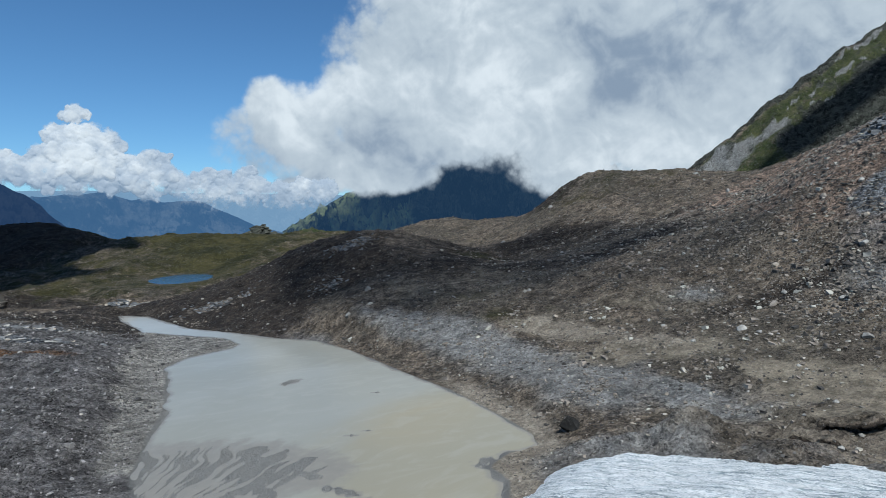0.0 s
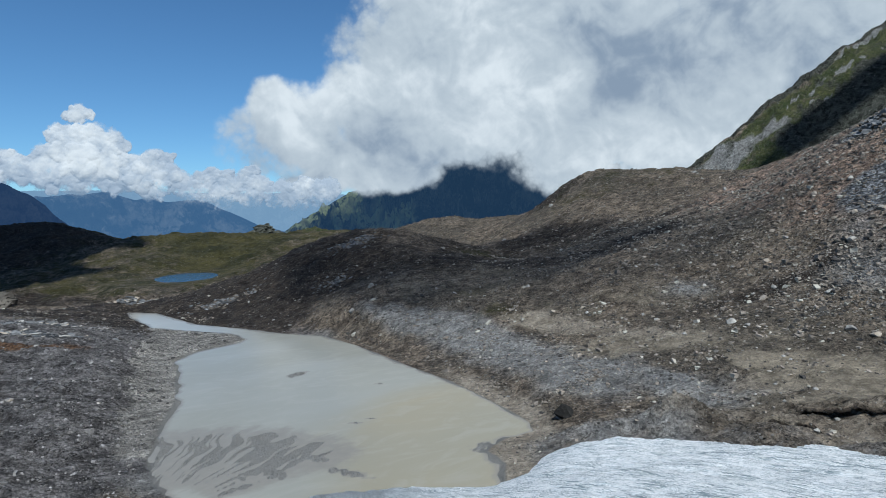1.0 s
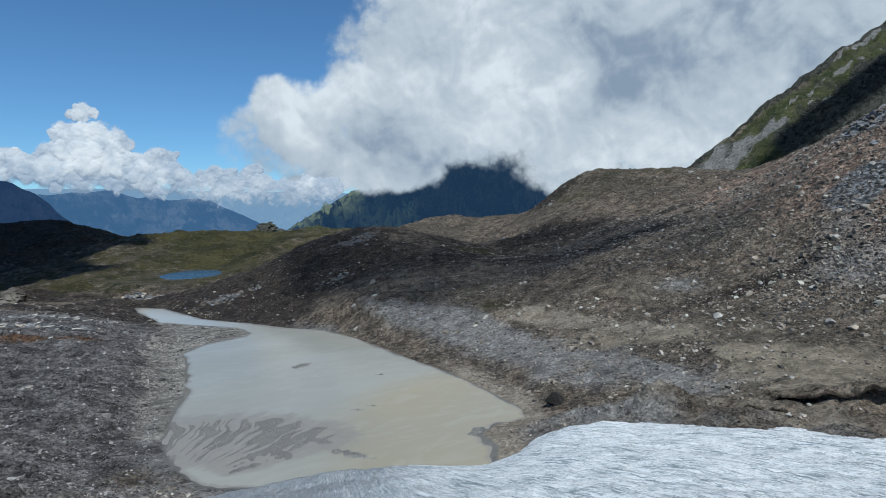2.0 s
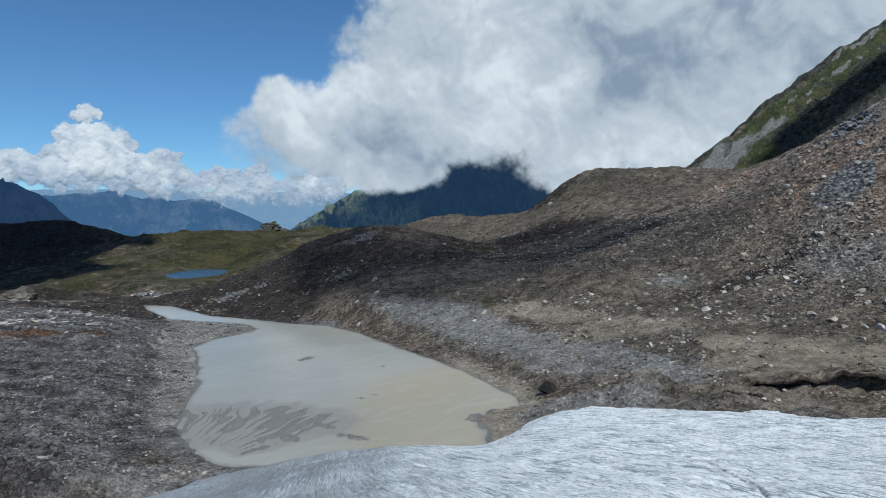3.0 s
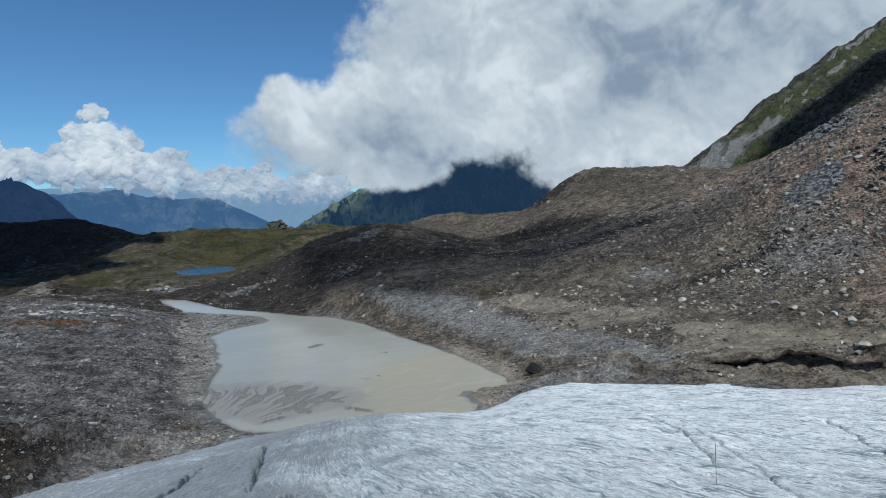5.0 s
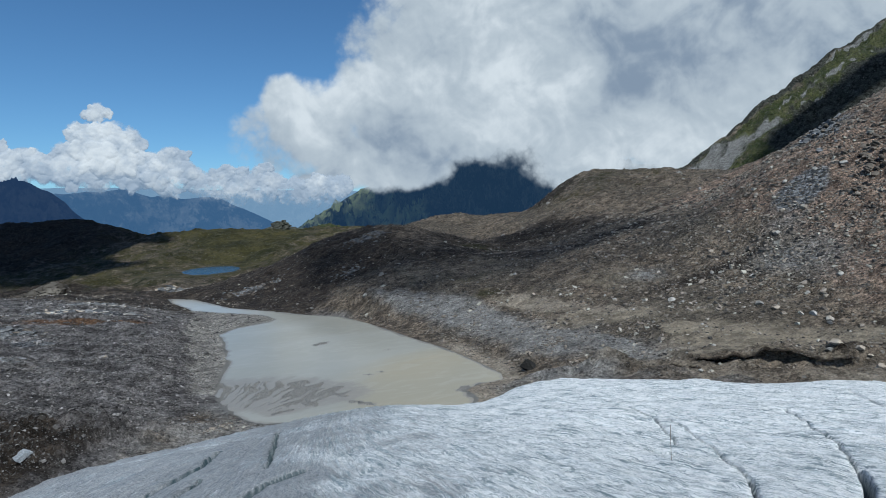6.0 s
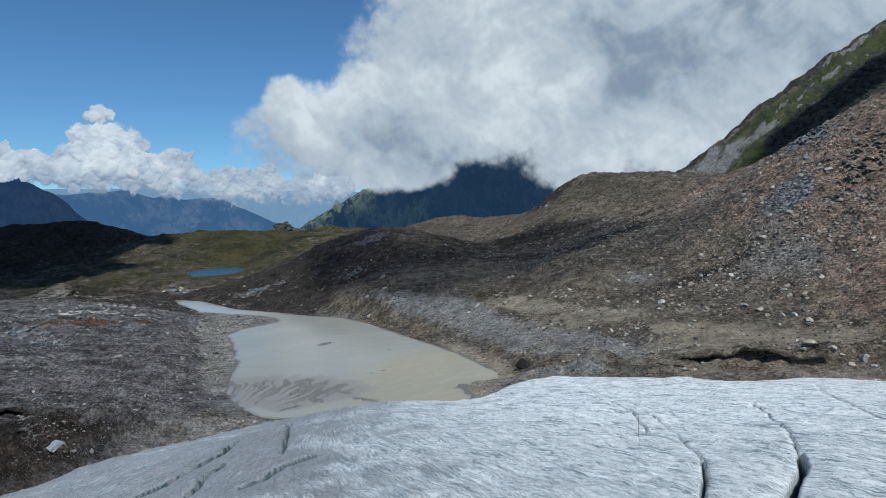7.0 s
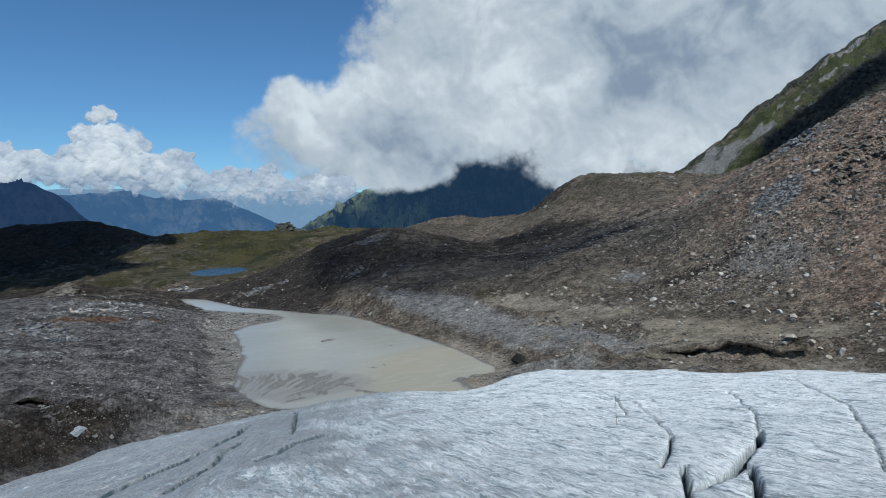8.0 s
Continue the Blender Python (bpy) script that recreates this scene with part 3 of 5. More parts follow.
def land(x, y):
    """Height of the ground."""
    z = lie(x, y)
    away = np.hypot(x - 2, y + 30)
    shore, ice = outside(x, y, LAKE_SHORE), outside(x, y, ICE_EDGE)
    shore = shore + 1.1 * fbm(x / 7, y / 7, 4, 3, 0.6)
    rough = ease(1, 16, shore)
    slope = ease(10, 60, x)
    z = z + rough * (0.9 * fbm(x / 26, y / 26, 4, 1) + (0.35 + 0.3 * slope) * fbm(x / 6, y / 6, 4, 5))
    z = z + rough * ease(140, 260, y) * (3.0 * fbm(x / 70, y / 70, 3, 9) + 1.2 * ridged(x / 30, y / 30, 3, 12) + 0.8 * ridged((x + y) / 9, (x - y) / 22, 3, 14) - 1.6)
    z = z + ease(-40, -90, x) * ease(220, 280, y) * (3.4 * ridged((x - y) / 48, (x + y) / 90, 4, 16) - 3)
    z = z + 0.10 * fbm(x / 1.6, y / 1.6, 3, 21) * ease(0.5, 6, shore)
    z = z + ease(-45, -25, x) * ease(75, 45, x) * ease(105, 130, y) * ease(260, 215, y) * (0.9 * ridged((x + 0.4 * y) / 24, (y - 0.4 * x) / 34, 4, 25) - 0.6)
    # fluted till on the flat ground beside the lake
    flat = ease(-34, -48, x) * ease(150, 110, y) * rough
    z = z + flat * (0.9 * ridged((x * 0.25 + y) / 8, (x - y * 0.25) / 45, 3, 31) + 0.35 * ridged((y - x * 0.1) / 2.6, x / 14, 3, 33))
    # lumps of ice-cored debris along the edge of the ice
    rim = ease(0.2, 2.5, ice) * ease(13, 5, ice) * ease(9, 16, x) * ease(75, 62, x)
    lumps = ridged(x / 7.5, y / 4.5, 3, 41)
    z = z + rim * (1.1 * np.maximum(0, lumps - 0.4) + 0.15)
    back = y - np.interp(x, [p[0] for p in LONG_LIP], [p[1] for p in LONG_LIP])
    z = z + ease(38.5, 40.5, x) * ease(68, 58, x) * (1.2 * ease(0.8, 2.4, back) * ease(14, 4, back) - 0.5 * ease(1.2, 0.4, back) * ease(0, 2.5, ice))
    rim2 = ease(0.2, 3, ice) * ease(22, 10, ice) * ease(-28, -36, x) * ease(52, 42, y)
    z = z + rim2 * (1.6 * np.maximum(0, ridged(x / 7, y / 5, 4, 43, 0.6) - 0.3) - 0.3)
    peak = np.hypot((x - 27.6) / 1.25, y - 66.3) + 0.6 * fbm(x / 1.5, y / 1.5, 3, 47)
    z = z + 2.9 * np.clip(1 - peak / 4.6, 0, 1) ** 1.15
    # lake basin
    bed = 0.1 * shore
    z = np.where(shore > 0, bed + (np.maximum(z, 0.15 - 0.4 * np.maximum(0, shore - 15)) - bed) * ease(0, 11, shore), np.maximum(-1.6, 0.13 * shore))
    # sand bars of the inflow, fanning out from the ice's corner
    fx, fy = x + 33, y - 51
    rho, theta = np.hypot(fx, fy), np.arctan2(fy, fx)
    swing = theta + 0.16 * grain(x / 11, y / 11, 55) + 0.05 * grain(x / 3.5, y / 3.5, 56)
    bars = 0.7 * grain(swing * 6 + 2, rho / 16, 51) + 0.75 * grain(swing * 15, rho / 12, 53) + 0.65 * grain(swing * 36, rho / 10, 54) + 0.2 * grain(x / 2.2, y / 2.2, 58) + 0.03
    fan = ease(38, 22, rho) * ease(4, 10, rho) * ease(0.35, 0.75, theta) * ease(2.4, 1.9, theta)
    bar = 0.085 * np.clip(bars, -0.6, 0.5) * fan - 0.22 * (1 - fan)
    z = np.where((shore < 0) & (fan > 0.02), np.maximum(z, bar), z)
    for cx, cy, rx, ry, turn in ((-30.7, 107.5, 2.8, 1.5, 60), (-13.7, 99.8, 1.0, 0.5, 0), (-12.9, 81.2, 0.8, 0.4, 0), (-14.6, 79.4, 1.1, 0.4, 0), (-17.5, 66.6, 2.4, 0.8, -35), (-13, 62.3, 3.6, 0.9, -25), (-21.6, 62.2, 2.2, 1.1, -40), (5, 69.5, 3.4, 2.2, 20)):
        blot = spot(x, y, cx, cy, rx, ry, turn) * (1 + 0.6 * grain(x / 0.9, y / 0.9, 57))
        z = np.where(shore < 2, np.maximum(z, -0.5 + 0.68 * np.minimum(blot, 1)), z)
    # tarn
    pool = outside(x, y, TARN_SHORE)
    z = np.where(pool > 0, TARN_LEVEL + 0.06 * pool + (np.maximum(z, TARN_LEVEL + 0.3 - 0.5 * np.maximum(0, pool - 30)) - TARN_LEVEL - 0.06 * pool) * ease(0, 35, pool), TARN_LEVEL + np.maximum(-2, 0.2 * pool))
    return z - 1.2 * ease(0, -5, ice)


def ground_masks(x, y):
    """Which cover lies where: grass, tan silt, grey gravel; rusty scree, dark till with painted cloud shade, wet silt.
    """
    shore, ice = outside(x, y, LAKE_SHORE), outside(x, y, ICE_EDGE)
    grass = ease(225, 330, y) * ease(-25, -75, x) * 0.62 + ease(200, 280, y + x) * ease(-130, -180, x) * 0.4
    # grass cleared where the far hill's shade is painted dark
    grass = grass * (1 - 0.9 * spot(x, y, -410, 480, 75, 80))
    grass = np.maximum(grass, 0.35 * spot(x, y, 20, 300, 35, 25))
    grass = np.maximum(grass, 0.45 * spot(x, y, 85, 325, 30, 22))
    grass = np.maximum(grass, 0.3 * spot(x, y, 0, 335, 60, 50))
    grass = np.maximum(grass, 0.6 * spot(x, y, 12, 131, 9, 5))
    grass = np.maximum(grass, 0.5 * spot(x, y, 85, 290, 45, 40))
    flats = 0.85 * ease(-30, -44, x) * ease(175, 140, y)
    grey = 0.3 * ease(-30, -42, x) * ease(170, 140, y)
    tongue = outside(x, y, GREY_TONGUE) + 3.5 * fbm(x / 9, y / 9, 4, 83)
    grey = np.maximum(grey, 0.85 * ease(5, -5, tongue))
    blocky = np.maximum(spot(x, y, 76, 99, 6, 11, 25), np.maximum(spot(x, y, 51, 118, 5, 3), 0.8 * spot(x, y, 80, 110, 5, 8)))
    grey = np.maximum(grey, 0.75 * blocky)
    sands = outside(x, y, TAN_SHELF) + 2.5 * fbm(x / 8, y / 8, 3, 85)
    grey = np.maximum(grey, 0.85 * ease(9, 2, shore) * ease(-24, -34, x) * ease(50, 60, y) * ease(160, 140, y))
    grey = np.maximum(grey, 0.7 * ease(14, 3, ice) * ease(34, 26, x))
    tan = 0.75 * ease(10, 1, shore) * ease(-8, 4, x) + 0.3 * ease(16, 3, shore) * ease(90, 120, y) * ease(-40, -60, x)
    tan = np.maximum(tan, 0.7 * ease(3, -1.5, sands))
    tan = np.maximum(tan, 0.9 * spot(x, y, 52, 72, 13, 4, -18))
    tan = np.maximum(tan, 0.5 * ease(24, 6, ice) * ease(24, 34, x) * ease(72, 58, x))
    tan = np.maximum(tan, 0.6 * spot(x, y, 28.5, 66.5, 3.5, 3))
    rust = 0.8 * spot(x, y, -97, 111, 9, 2.5, 8) + 0.8 * ease(60, 90, x) * ease(245, 190, y) + 0.25 * spot(x, y, 95, 290, 60, 30)
    # last spot: cloud-shade band painted on the right slope
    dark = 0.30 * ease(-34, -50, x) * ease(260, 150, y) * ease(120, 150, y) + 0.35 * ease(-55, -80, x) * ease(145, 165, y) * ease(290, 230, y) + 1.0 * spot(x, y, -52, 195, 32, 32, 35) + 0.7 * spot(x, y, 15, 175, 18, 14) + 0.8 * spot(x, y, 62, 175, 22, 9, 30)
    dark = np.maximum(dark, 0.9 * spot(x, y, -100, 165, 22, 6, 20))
    # cloud shade painted over the far hill's dark heath, and on the hump's left flank
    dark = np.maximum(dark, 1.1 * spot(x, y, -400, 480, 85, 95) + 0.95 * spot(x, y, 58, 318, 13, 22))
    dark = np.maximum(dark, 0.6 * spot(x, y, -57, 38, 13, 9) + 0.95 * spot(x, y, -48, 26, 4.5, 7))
    # cloud shade on the moraine top and the swale behind, put into the colour
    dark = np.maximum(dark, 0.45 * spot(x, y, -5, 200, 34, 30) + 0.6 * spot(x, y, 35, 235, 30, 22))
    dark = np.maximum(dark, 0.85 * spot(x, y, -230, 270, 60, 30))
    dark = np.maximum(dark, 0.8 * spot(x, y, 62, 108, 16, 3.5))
    # the painted shade band carried on across the slope
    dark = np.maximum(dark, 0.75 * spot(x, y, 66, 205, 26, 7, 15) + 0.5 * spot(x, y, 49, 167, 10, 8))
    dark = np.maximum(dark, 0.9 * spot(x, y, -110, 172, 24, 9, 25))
    grass = np.maximum(grass, 0.65 * spot(x, y, 12, 212, 9, 15))
    grass = np.maximum(grass, 0.5 * spot(x, y, 4, 146, 7, 4))
    grass = np.maximum(grass, 0.45 * spot(x, y, 100, 255, 22, 7))
    silt = ease(1.5, -0.5, shore)
    mud = 0.5 * spot(x, y, 3, 152, 26, 18) + 0.5 * spot(x, y, 45, 93, 24, 7, -15) + 0.45 * spot(x, y, 42, 117, 22, 7, -10) + 0.95 * spot(x, y, 53, 70, 17, 7, -15) + 0.7 * spot(x, y, 22, 100, 8, 7)
    mud = np.maximum(mud, 0.85 * ease(4, -2, outside(x, y, SAND_APRON) + 2 * fbm(x / 7, y / 7, 3, 87)))
    mud = mud * (1 - 0.8 * np.clip(grey, 0, 1))
    # stony ground, silt beaches by the lake and the stream, bedrock worn bare
    patches = np.clip(0.5 + 1.3 * fbm(x / 13, y / 13, 4, 89), 0, 1)
    rocky = 0.25 + 0.45 * patches + 0.35 * ease(45, 75, x) + 0.25 * np.clip(grey, 0, 1) + 0.8 * blocky
    rocky = rocky * (1 - 0.65 * np.clip(mud, 0, 1)) * (1 - 0.6 * np.clip(tan, 0, 1)) * (1 - 0.6 * np.clip(grass, 0, 1)) * (1 - 0.8 * silt)
    beach = ease(4, -1, outside(x, y, SILT_BEACH) + 2.2 * fbm(x / 8, y / 8, 3, 84))
    bed = 1.2 * spot(x, y, -98, 122, 13, 1.9, 14) + 1.1 * spot(x, y, -103, 140, 8, 3.5, 40) + 1.0 * spot(x, y, -104, 102, 6, 3, 10) + 0.9 * spot(x, y, -90, 92, 5, 2.5, -20)
    bed = np.maximum(bed, 1.0 * spot(x, y, 88, 117, 5.5, 4.5, 30))
    bed = np.maximum(bed, 0.5 * spot(x, y, -75, 188, 8, 6, -20) + 0.45 * spot(x, y, -37, 203, 6, 5) + 0.4 * spot(x, y, -29, 209, 5, 4) + 0.5 * spot(x, y, -37, 176, 3.5, 3))
    bed = np.maximum(bed, 0.9 * spot(x, y, 112, 150, 7, 12, -20))
    rocky = rocky * (1 - 0.7 * beach) * (1 - 0.7 * np.clip(bed, 0, 1))
    # the spur: green turf, a fan of grey scree, crags whose dark low band holds painted shade; turf again on the far
    # knolls
    spur = ease(140, 185, x) * ease(325, 350, y)
    below = 450 - y + 7 * fbm(x / 45, y / 30, 4, 77)                    # distance down from the crest
    bands = fbm(x / 55 + y / 90, y / 6, 4, 78)
    lush = spur * (0.95 + 0.7 * bands) * ease(0, 7, below) + 0.9 * spot(x, y, -138, 580, 22, 22)
    gully = below - (16 + 0.14 * (x - 215))                               # the fan of scree widens downhill
    scree = spur * 1.3 * np.exp(-(gully / (4.0 + 7 * ease(240, 200, x))) ** 2) * ease(262, 240, x)
    scree = scree + spur * 0.9 * ease(0.10, 0.35, bands + 0.5 * fbm(x / 9, y / 7, 3, 76)) * ease(225, 260, x) * ease(34, 20, below)
    scree = scree + 0.7 * spot(x, y, -86, 74, 7, 4, 20)
    # first term: shade on the lower face, put into the crag colour
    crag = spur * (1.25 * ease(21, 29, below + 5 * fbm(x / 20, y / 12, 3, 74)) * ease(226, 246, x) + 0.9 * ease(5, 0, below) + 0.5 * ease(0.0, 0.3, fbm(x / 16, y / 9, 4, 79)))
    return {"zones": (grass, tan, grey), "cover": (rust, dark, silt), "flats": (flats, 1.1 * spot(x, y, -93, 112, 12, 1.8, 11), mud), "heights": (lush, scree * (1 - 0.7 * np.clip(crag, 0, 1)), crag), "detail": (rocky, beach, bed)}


# one ground sheet, finer where the camera looks
rings = np.concatenate([np.arange(6, 40, 2.0), np.arange(40, 135, 0.55), np.arange(135, 300, 1.4), np.arange(300, 720, 3.0),
                        np.geomspace(720, 4800, 40)])
turns = np.radians(np.concatenate([np.arange(-46, 46, 0.13), np.linspace(46, 314, 60)[:-1]]))
R, A = np.meshgrid(rings, turns, indexing="ij")
GX, GY = 2 + R * np.sin(A), -30 + R * np.cos(A)
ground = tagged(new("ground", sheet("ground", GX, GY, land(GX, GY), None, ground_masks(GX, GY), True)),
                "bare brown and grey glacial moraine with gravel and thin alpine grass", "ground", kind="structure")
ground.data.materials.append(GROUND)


def pool_mesh(name, outline, level, grow, step, masks=None):
    xs = np.arange(min(p[0] for p in outline) - 6, max(p[0] for p in outline) + 6, step)
    ys = np.arange(min(p[1] for p in outline) - 6, max(p[1] for p in outline) + 6, step)
    X, Y = np.meshgrid(xs, ys)
    return sheet(name, X, Y, np.full(X.shape, level), outside(X, Y, outline) < grow, masks and masks(X, Y))


def lake_tones(x, y):
    depth = -land(x, y)
    return {"plume": (0.9 * spot(x, y, 0, 72, 14, 16) + 0.8 * ease(-20, 6, x) * ease(120, 80, y), ease(0.13, 0.0, depth), ease(-50, -80, x))}


lake = tagged(new("lake_water", pool_mesh("lake_water", LAKE_SHORE, 0.0, 1.0, 0.6, lake_tones)),
              "milky grey and tan meltwater of a shallow glacier lake", "lake", kind="structure")
lake.data.materials.append(LAKE)
tarn = tagged(new("tarn_water", pool_mesh("tarn_water", TARN_SHORE, TARN_LEVEL, 1.5, 2.0)),
              "small clear blue mountain tarn among grass", "pond", kind="structure")
tarn.data.materials.append(TARN)

# ---- glacier ----
CREVASSES = [
    (0.11, 0.4, [(51.1, 42.8), (44.4, 27.3), (41.3, 15.5), (35.2, 3.5), (30.1, -5.4)]),
    (0.13, 0.4, [(35.3, 27.1), (31.2, 12.7), (28, 5.6)]),
    (0.3, 1.7, [(28.3, 6.3), (26.9, 3.1), (24.3, -0.5), (21.7, -4.5), (19.6, -6.8), (17.7, -7.9)]),
    (0.26, 1.4, [(22.6, -4), (21.7, -7), (20.2, -10.1)]),
    (0.12, 0.4, [(22.7, 27.5), (23.1, 21), (22, 11.5), (20.7, 4.6)]),
    (0.16, 0.9, [(20.7, 4.6), (20.1, 2.7), (18.8, -0.6), (16.8, -4.6)]),
    (0.24, 1.1, [(18.5, -4.2), (16.7, -9.8)]),
    (0.15, 1.4, [(-16.7, 31.3), (-13.9, 21.1), (-12, 13.5)]),
    (0.20, 1.8, [(-19.8, 23), (-18.8, 16.6), (-19.3, 7.6), (-20.7, 3.8), (-21.1, -2)]),
    (0.14, 1.5, [(-16.5, 12.2), (-16, 7.3), (-15.1, -0.3), (-15, -4.3)]),
    (0.20, 0.9, [(-11.6, 3.6), (-10.7, 4.7), (-10.2, 8.2), (-8.3, 11.5)]),
    (0.16, 0.6, [(16.4, 14.7), (17.7, 12.1), (20.1, 11)]),
    (0.13, 0.4, [(21, 33.4), (21.9, 25.4), (20.2, 14.7)]),
]


def ice_top(x, y):
    """Height of the glacier without cracks."""
    inside = np.maximum(0, -outside(x, y, ICE_EDGE))
    z = 13.8 - 0.165 * y + 0.02 * x
    reach = 12 + 14 * ease(-5, -28, x)
    fall = 3.5 * ease(21, 1, x) + 0.8 + 1.2 * ease(-14, -40, x)
    return z - fall * np.exp(-inside / reach)


def glacier():
    xs = np.concatenate([np.arange(-130, -56, 3.0), np.arange(-56, -24, 0.3), np.arange(-24, 46, 0.16), np.arange(46, 66, 0.3), np.arange(66, 145, 2.5)])
    ys = np.concatenate([np.arange(-138, -13, 4.0), np.arange(-13, 30, 0.16), np.arange(30, 66, 0.27)])
    X, Y = np.meshgrid(xs, ys)
    gap = outside(X, Y, ICE_EDGE) + 0.7 * fbm(X / 3, Y / 3, 3, 61)
    z = ice_top(X, Y)
    # layering of the ice, bending round towards its edge
    u, v = Y, X + 0.6 * Y + 4.4 * np.logaddexp(0, (Y - 32) / 8) - 1.0 * Y * ease(-3, -24, X)
    flank = np.min([along(X, Y, line) for _, _, line in CREVASSES if line[0][0] < -8], axis=0)
    calm = 1 - 0.85 * np.exp(-(flank / 1.6) ** 2)
    z = z + 0.45 * fbm(X / 14, Y / 14, 3, 63) + calm * (0.13 * ridged(v / 1.3, u / 7, 4, 65, 0.62) + 0.16 * ridged(v / 4.2, u / 16, 3, 66) - 0.22)
    z = z + 0.06 * fbm(X / 0.6, Y / 0.6, 3, 67)
    deep = np.zeros(X.shape)
    near = np.zeros(X.shape)
    for half, depth, line in CREVASSES:
        wob = 0.30 * fbm(X / 2.4, Y / 2.4, 2, 69)
        d = along(X + wob, Y + wob, line)
        cut = np.clip(1.35 * (1 - (d / half) ** 2), 0, 1)
        z = z - depth * cut - (0.03 if line[0][0] < -8 else 0.14) * depth * np.exp(-(d / (3.2 * half)) ** 2)
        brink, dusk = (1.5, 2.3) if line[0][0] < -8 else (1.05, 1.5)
        # crack darkness is painted on the walls and just past the brink
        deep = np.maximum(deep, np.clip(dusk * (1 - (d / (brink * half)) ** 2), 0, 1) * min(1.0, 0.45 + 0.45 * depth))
        if line[0][0] < -8:                                           # the far lip stands a little proud
            z = z + 0.22 * np.exp(-(along(X + 0.75, Y, line) / 0.5) ** 2)
        near = np.maximum(near, np.exp(-(d / (2.5 * half)) ** 2))
    z = np.where(gap > -0.5, z - 1.2 * ease(-0.5, 1.0, gap), z)
    dirt = 0.75 * ease(-8, 0, gap) * ease(0, -30, X) + 0.30 * spot(X, Y, -18, 8, 14, 20, 20) + 0.35 * near + 0.85 * spot(X, Y, -9.6, 8, 2.2, 3.4, -25)
    dirt = dirt + 0.06 + 0.5 * fbm(X / 14, Y / 9, 3, 71) + 0.26 * ease(22, -10, X) + 0.26 * ease(-6, -18, X)
    clean = ease(2, 22, X + 0.25 * Y) * (0.62 + 0.38 * ease(-5, 28, Y))
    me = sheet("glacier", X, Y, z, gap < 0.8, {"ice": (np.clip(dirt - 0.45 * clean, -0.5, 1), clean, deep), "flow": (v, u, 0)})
    ob = tagged(new("glacier", me), "bluish white glacier tongue with grey streaks and open crevasses", "glacier", kind="structure")
    me.materials.append(ICE)
    return ob


glacier()

# ---- distance ----
def massif(name, label, knots, near, far, foot, seed, material, rugged=1.0, step=0.08, lush=None):
    """A mountain range along a bearing: knots of bearing and skyline angle in degrees, its front and crest distances."""
    az = np.radians(np.arange(knots[0][0], knots[-1][0], step))
    el = np.interp(np.degrees(az), [k[0] for k in knots], [k[1] for k in knots])
    run = np.concatenate([np.linspace(0, 1, 80), np.linspace(1.05, 1.5, 8)])
    V, AZ = np.meshgrid(run, az, indexing="ij")
    EL = np.broadcast_to(el, V.shape) + 0.05 * rugged * ridged(AZ * far / 260, V * 0, 5, seed + 7, 0.5) - 0.06 * rugged
    D = near + (far - near) * V
    top = 30 + far * np.tan(np.radians(EL))
    low = 30 + near * math.tan(radians(foot))
    rise = np.where(V <= 1, V**0.85, np.maximum(0, 1 - (V - 1) * 1.6))
    arc = AZ * far
    bend = 90 * fbm(arc / 300, D / 300, 3, seed + 11)
    carve = 0.8 * ridged((arc + bend) / 330 + V * 0.9, V * 1.3, 5, seed, 0.55) + 0.5 * ridged((arc + bend) / 95 - V * 0.6, V * 3, 4, seed + 3, 0.6) - 1.3
    fade = np.sin(np.pi * np.clip(V, 0, 1)) ** 0.7 * 0.9 + 0.035
    Z = low + (top - low) * rise + rugged * 0.20 * (top - low) * carve * fade
    deg = np.degrees(AZ)
    cover = 0.0 * V if lush is None else ease(lush[1], lush[0], deg) * (0.55 + 0.8 * fbm((arc + bend) / 130, V * 2.2, 4, seed + 5))
    me = sheet(name, 2 + D * np.sin(AZ), -20 + D * np.cos(AZ), Z, None, {"cover": (cover, 0, 0)})
    ob = tagged(new(name, me), label, "mountain", kind="structure")
    ob.data.materials.append(material)
    return ob


# cloud shade on this peak is put into its dark colours
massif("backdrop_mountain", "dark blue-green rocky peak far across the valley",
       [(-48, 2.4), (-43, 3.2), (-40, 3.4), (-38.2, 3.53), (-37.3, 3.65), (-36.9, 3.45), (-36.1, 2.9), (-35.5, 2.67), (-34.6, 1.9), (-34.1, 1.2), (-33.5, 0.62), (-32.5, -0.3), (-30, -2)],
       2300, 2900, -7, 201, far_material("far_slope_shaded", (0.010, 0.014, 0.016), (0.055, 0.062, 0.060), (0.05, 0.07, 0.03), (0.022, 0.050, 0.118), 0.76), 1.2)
# far range raised and paled to stand in for haze under the clouds
massif("backdrop_mountain", "pale blue far range standing in for haze along the horizon",
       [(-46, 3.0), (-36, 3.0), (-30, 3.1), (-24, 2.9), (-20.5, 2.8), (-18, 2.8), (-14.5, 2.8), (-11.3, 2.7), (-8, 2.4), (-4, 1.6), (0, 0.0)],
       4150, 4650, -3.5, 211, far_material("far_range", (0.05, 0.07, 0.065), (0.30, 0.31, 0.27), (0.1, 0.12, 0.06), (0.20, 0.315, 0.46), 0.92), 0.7)
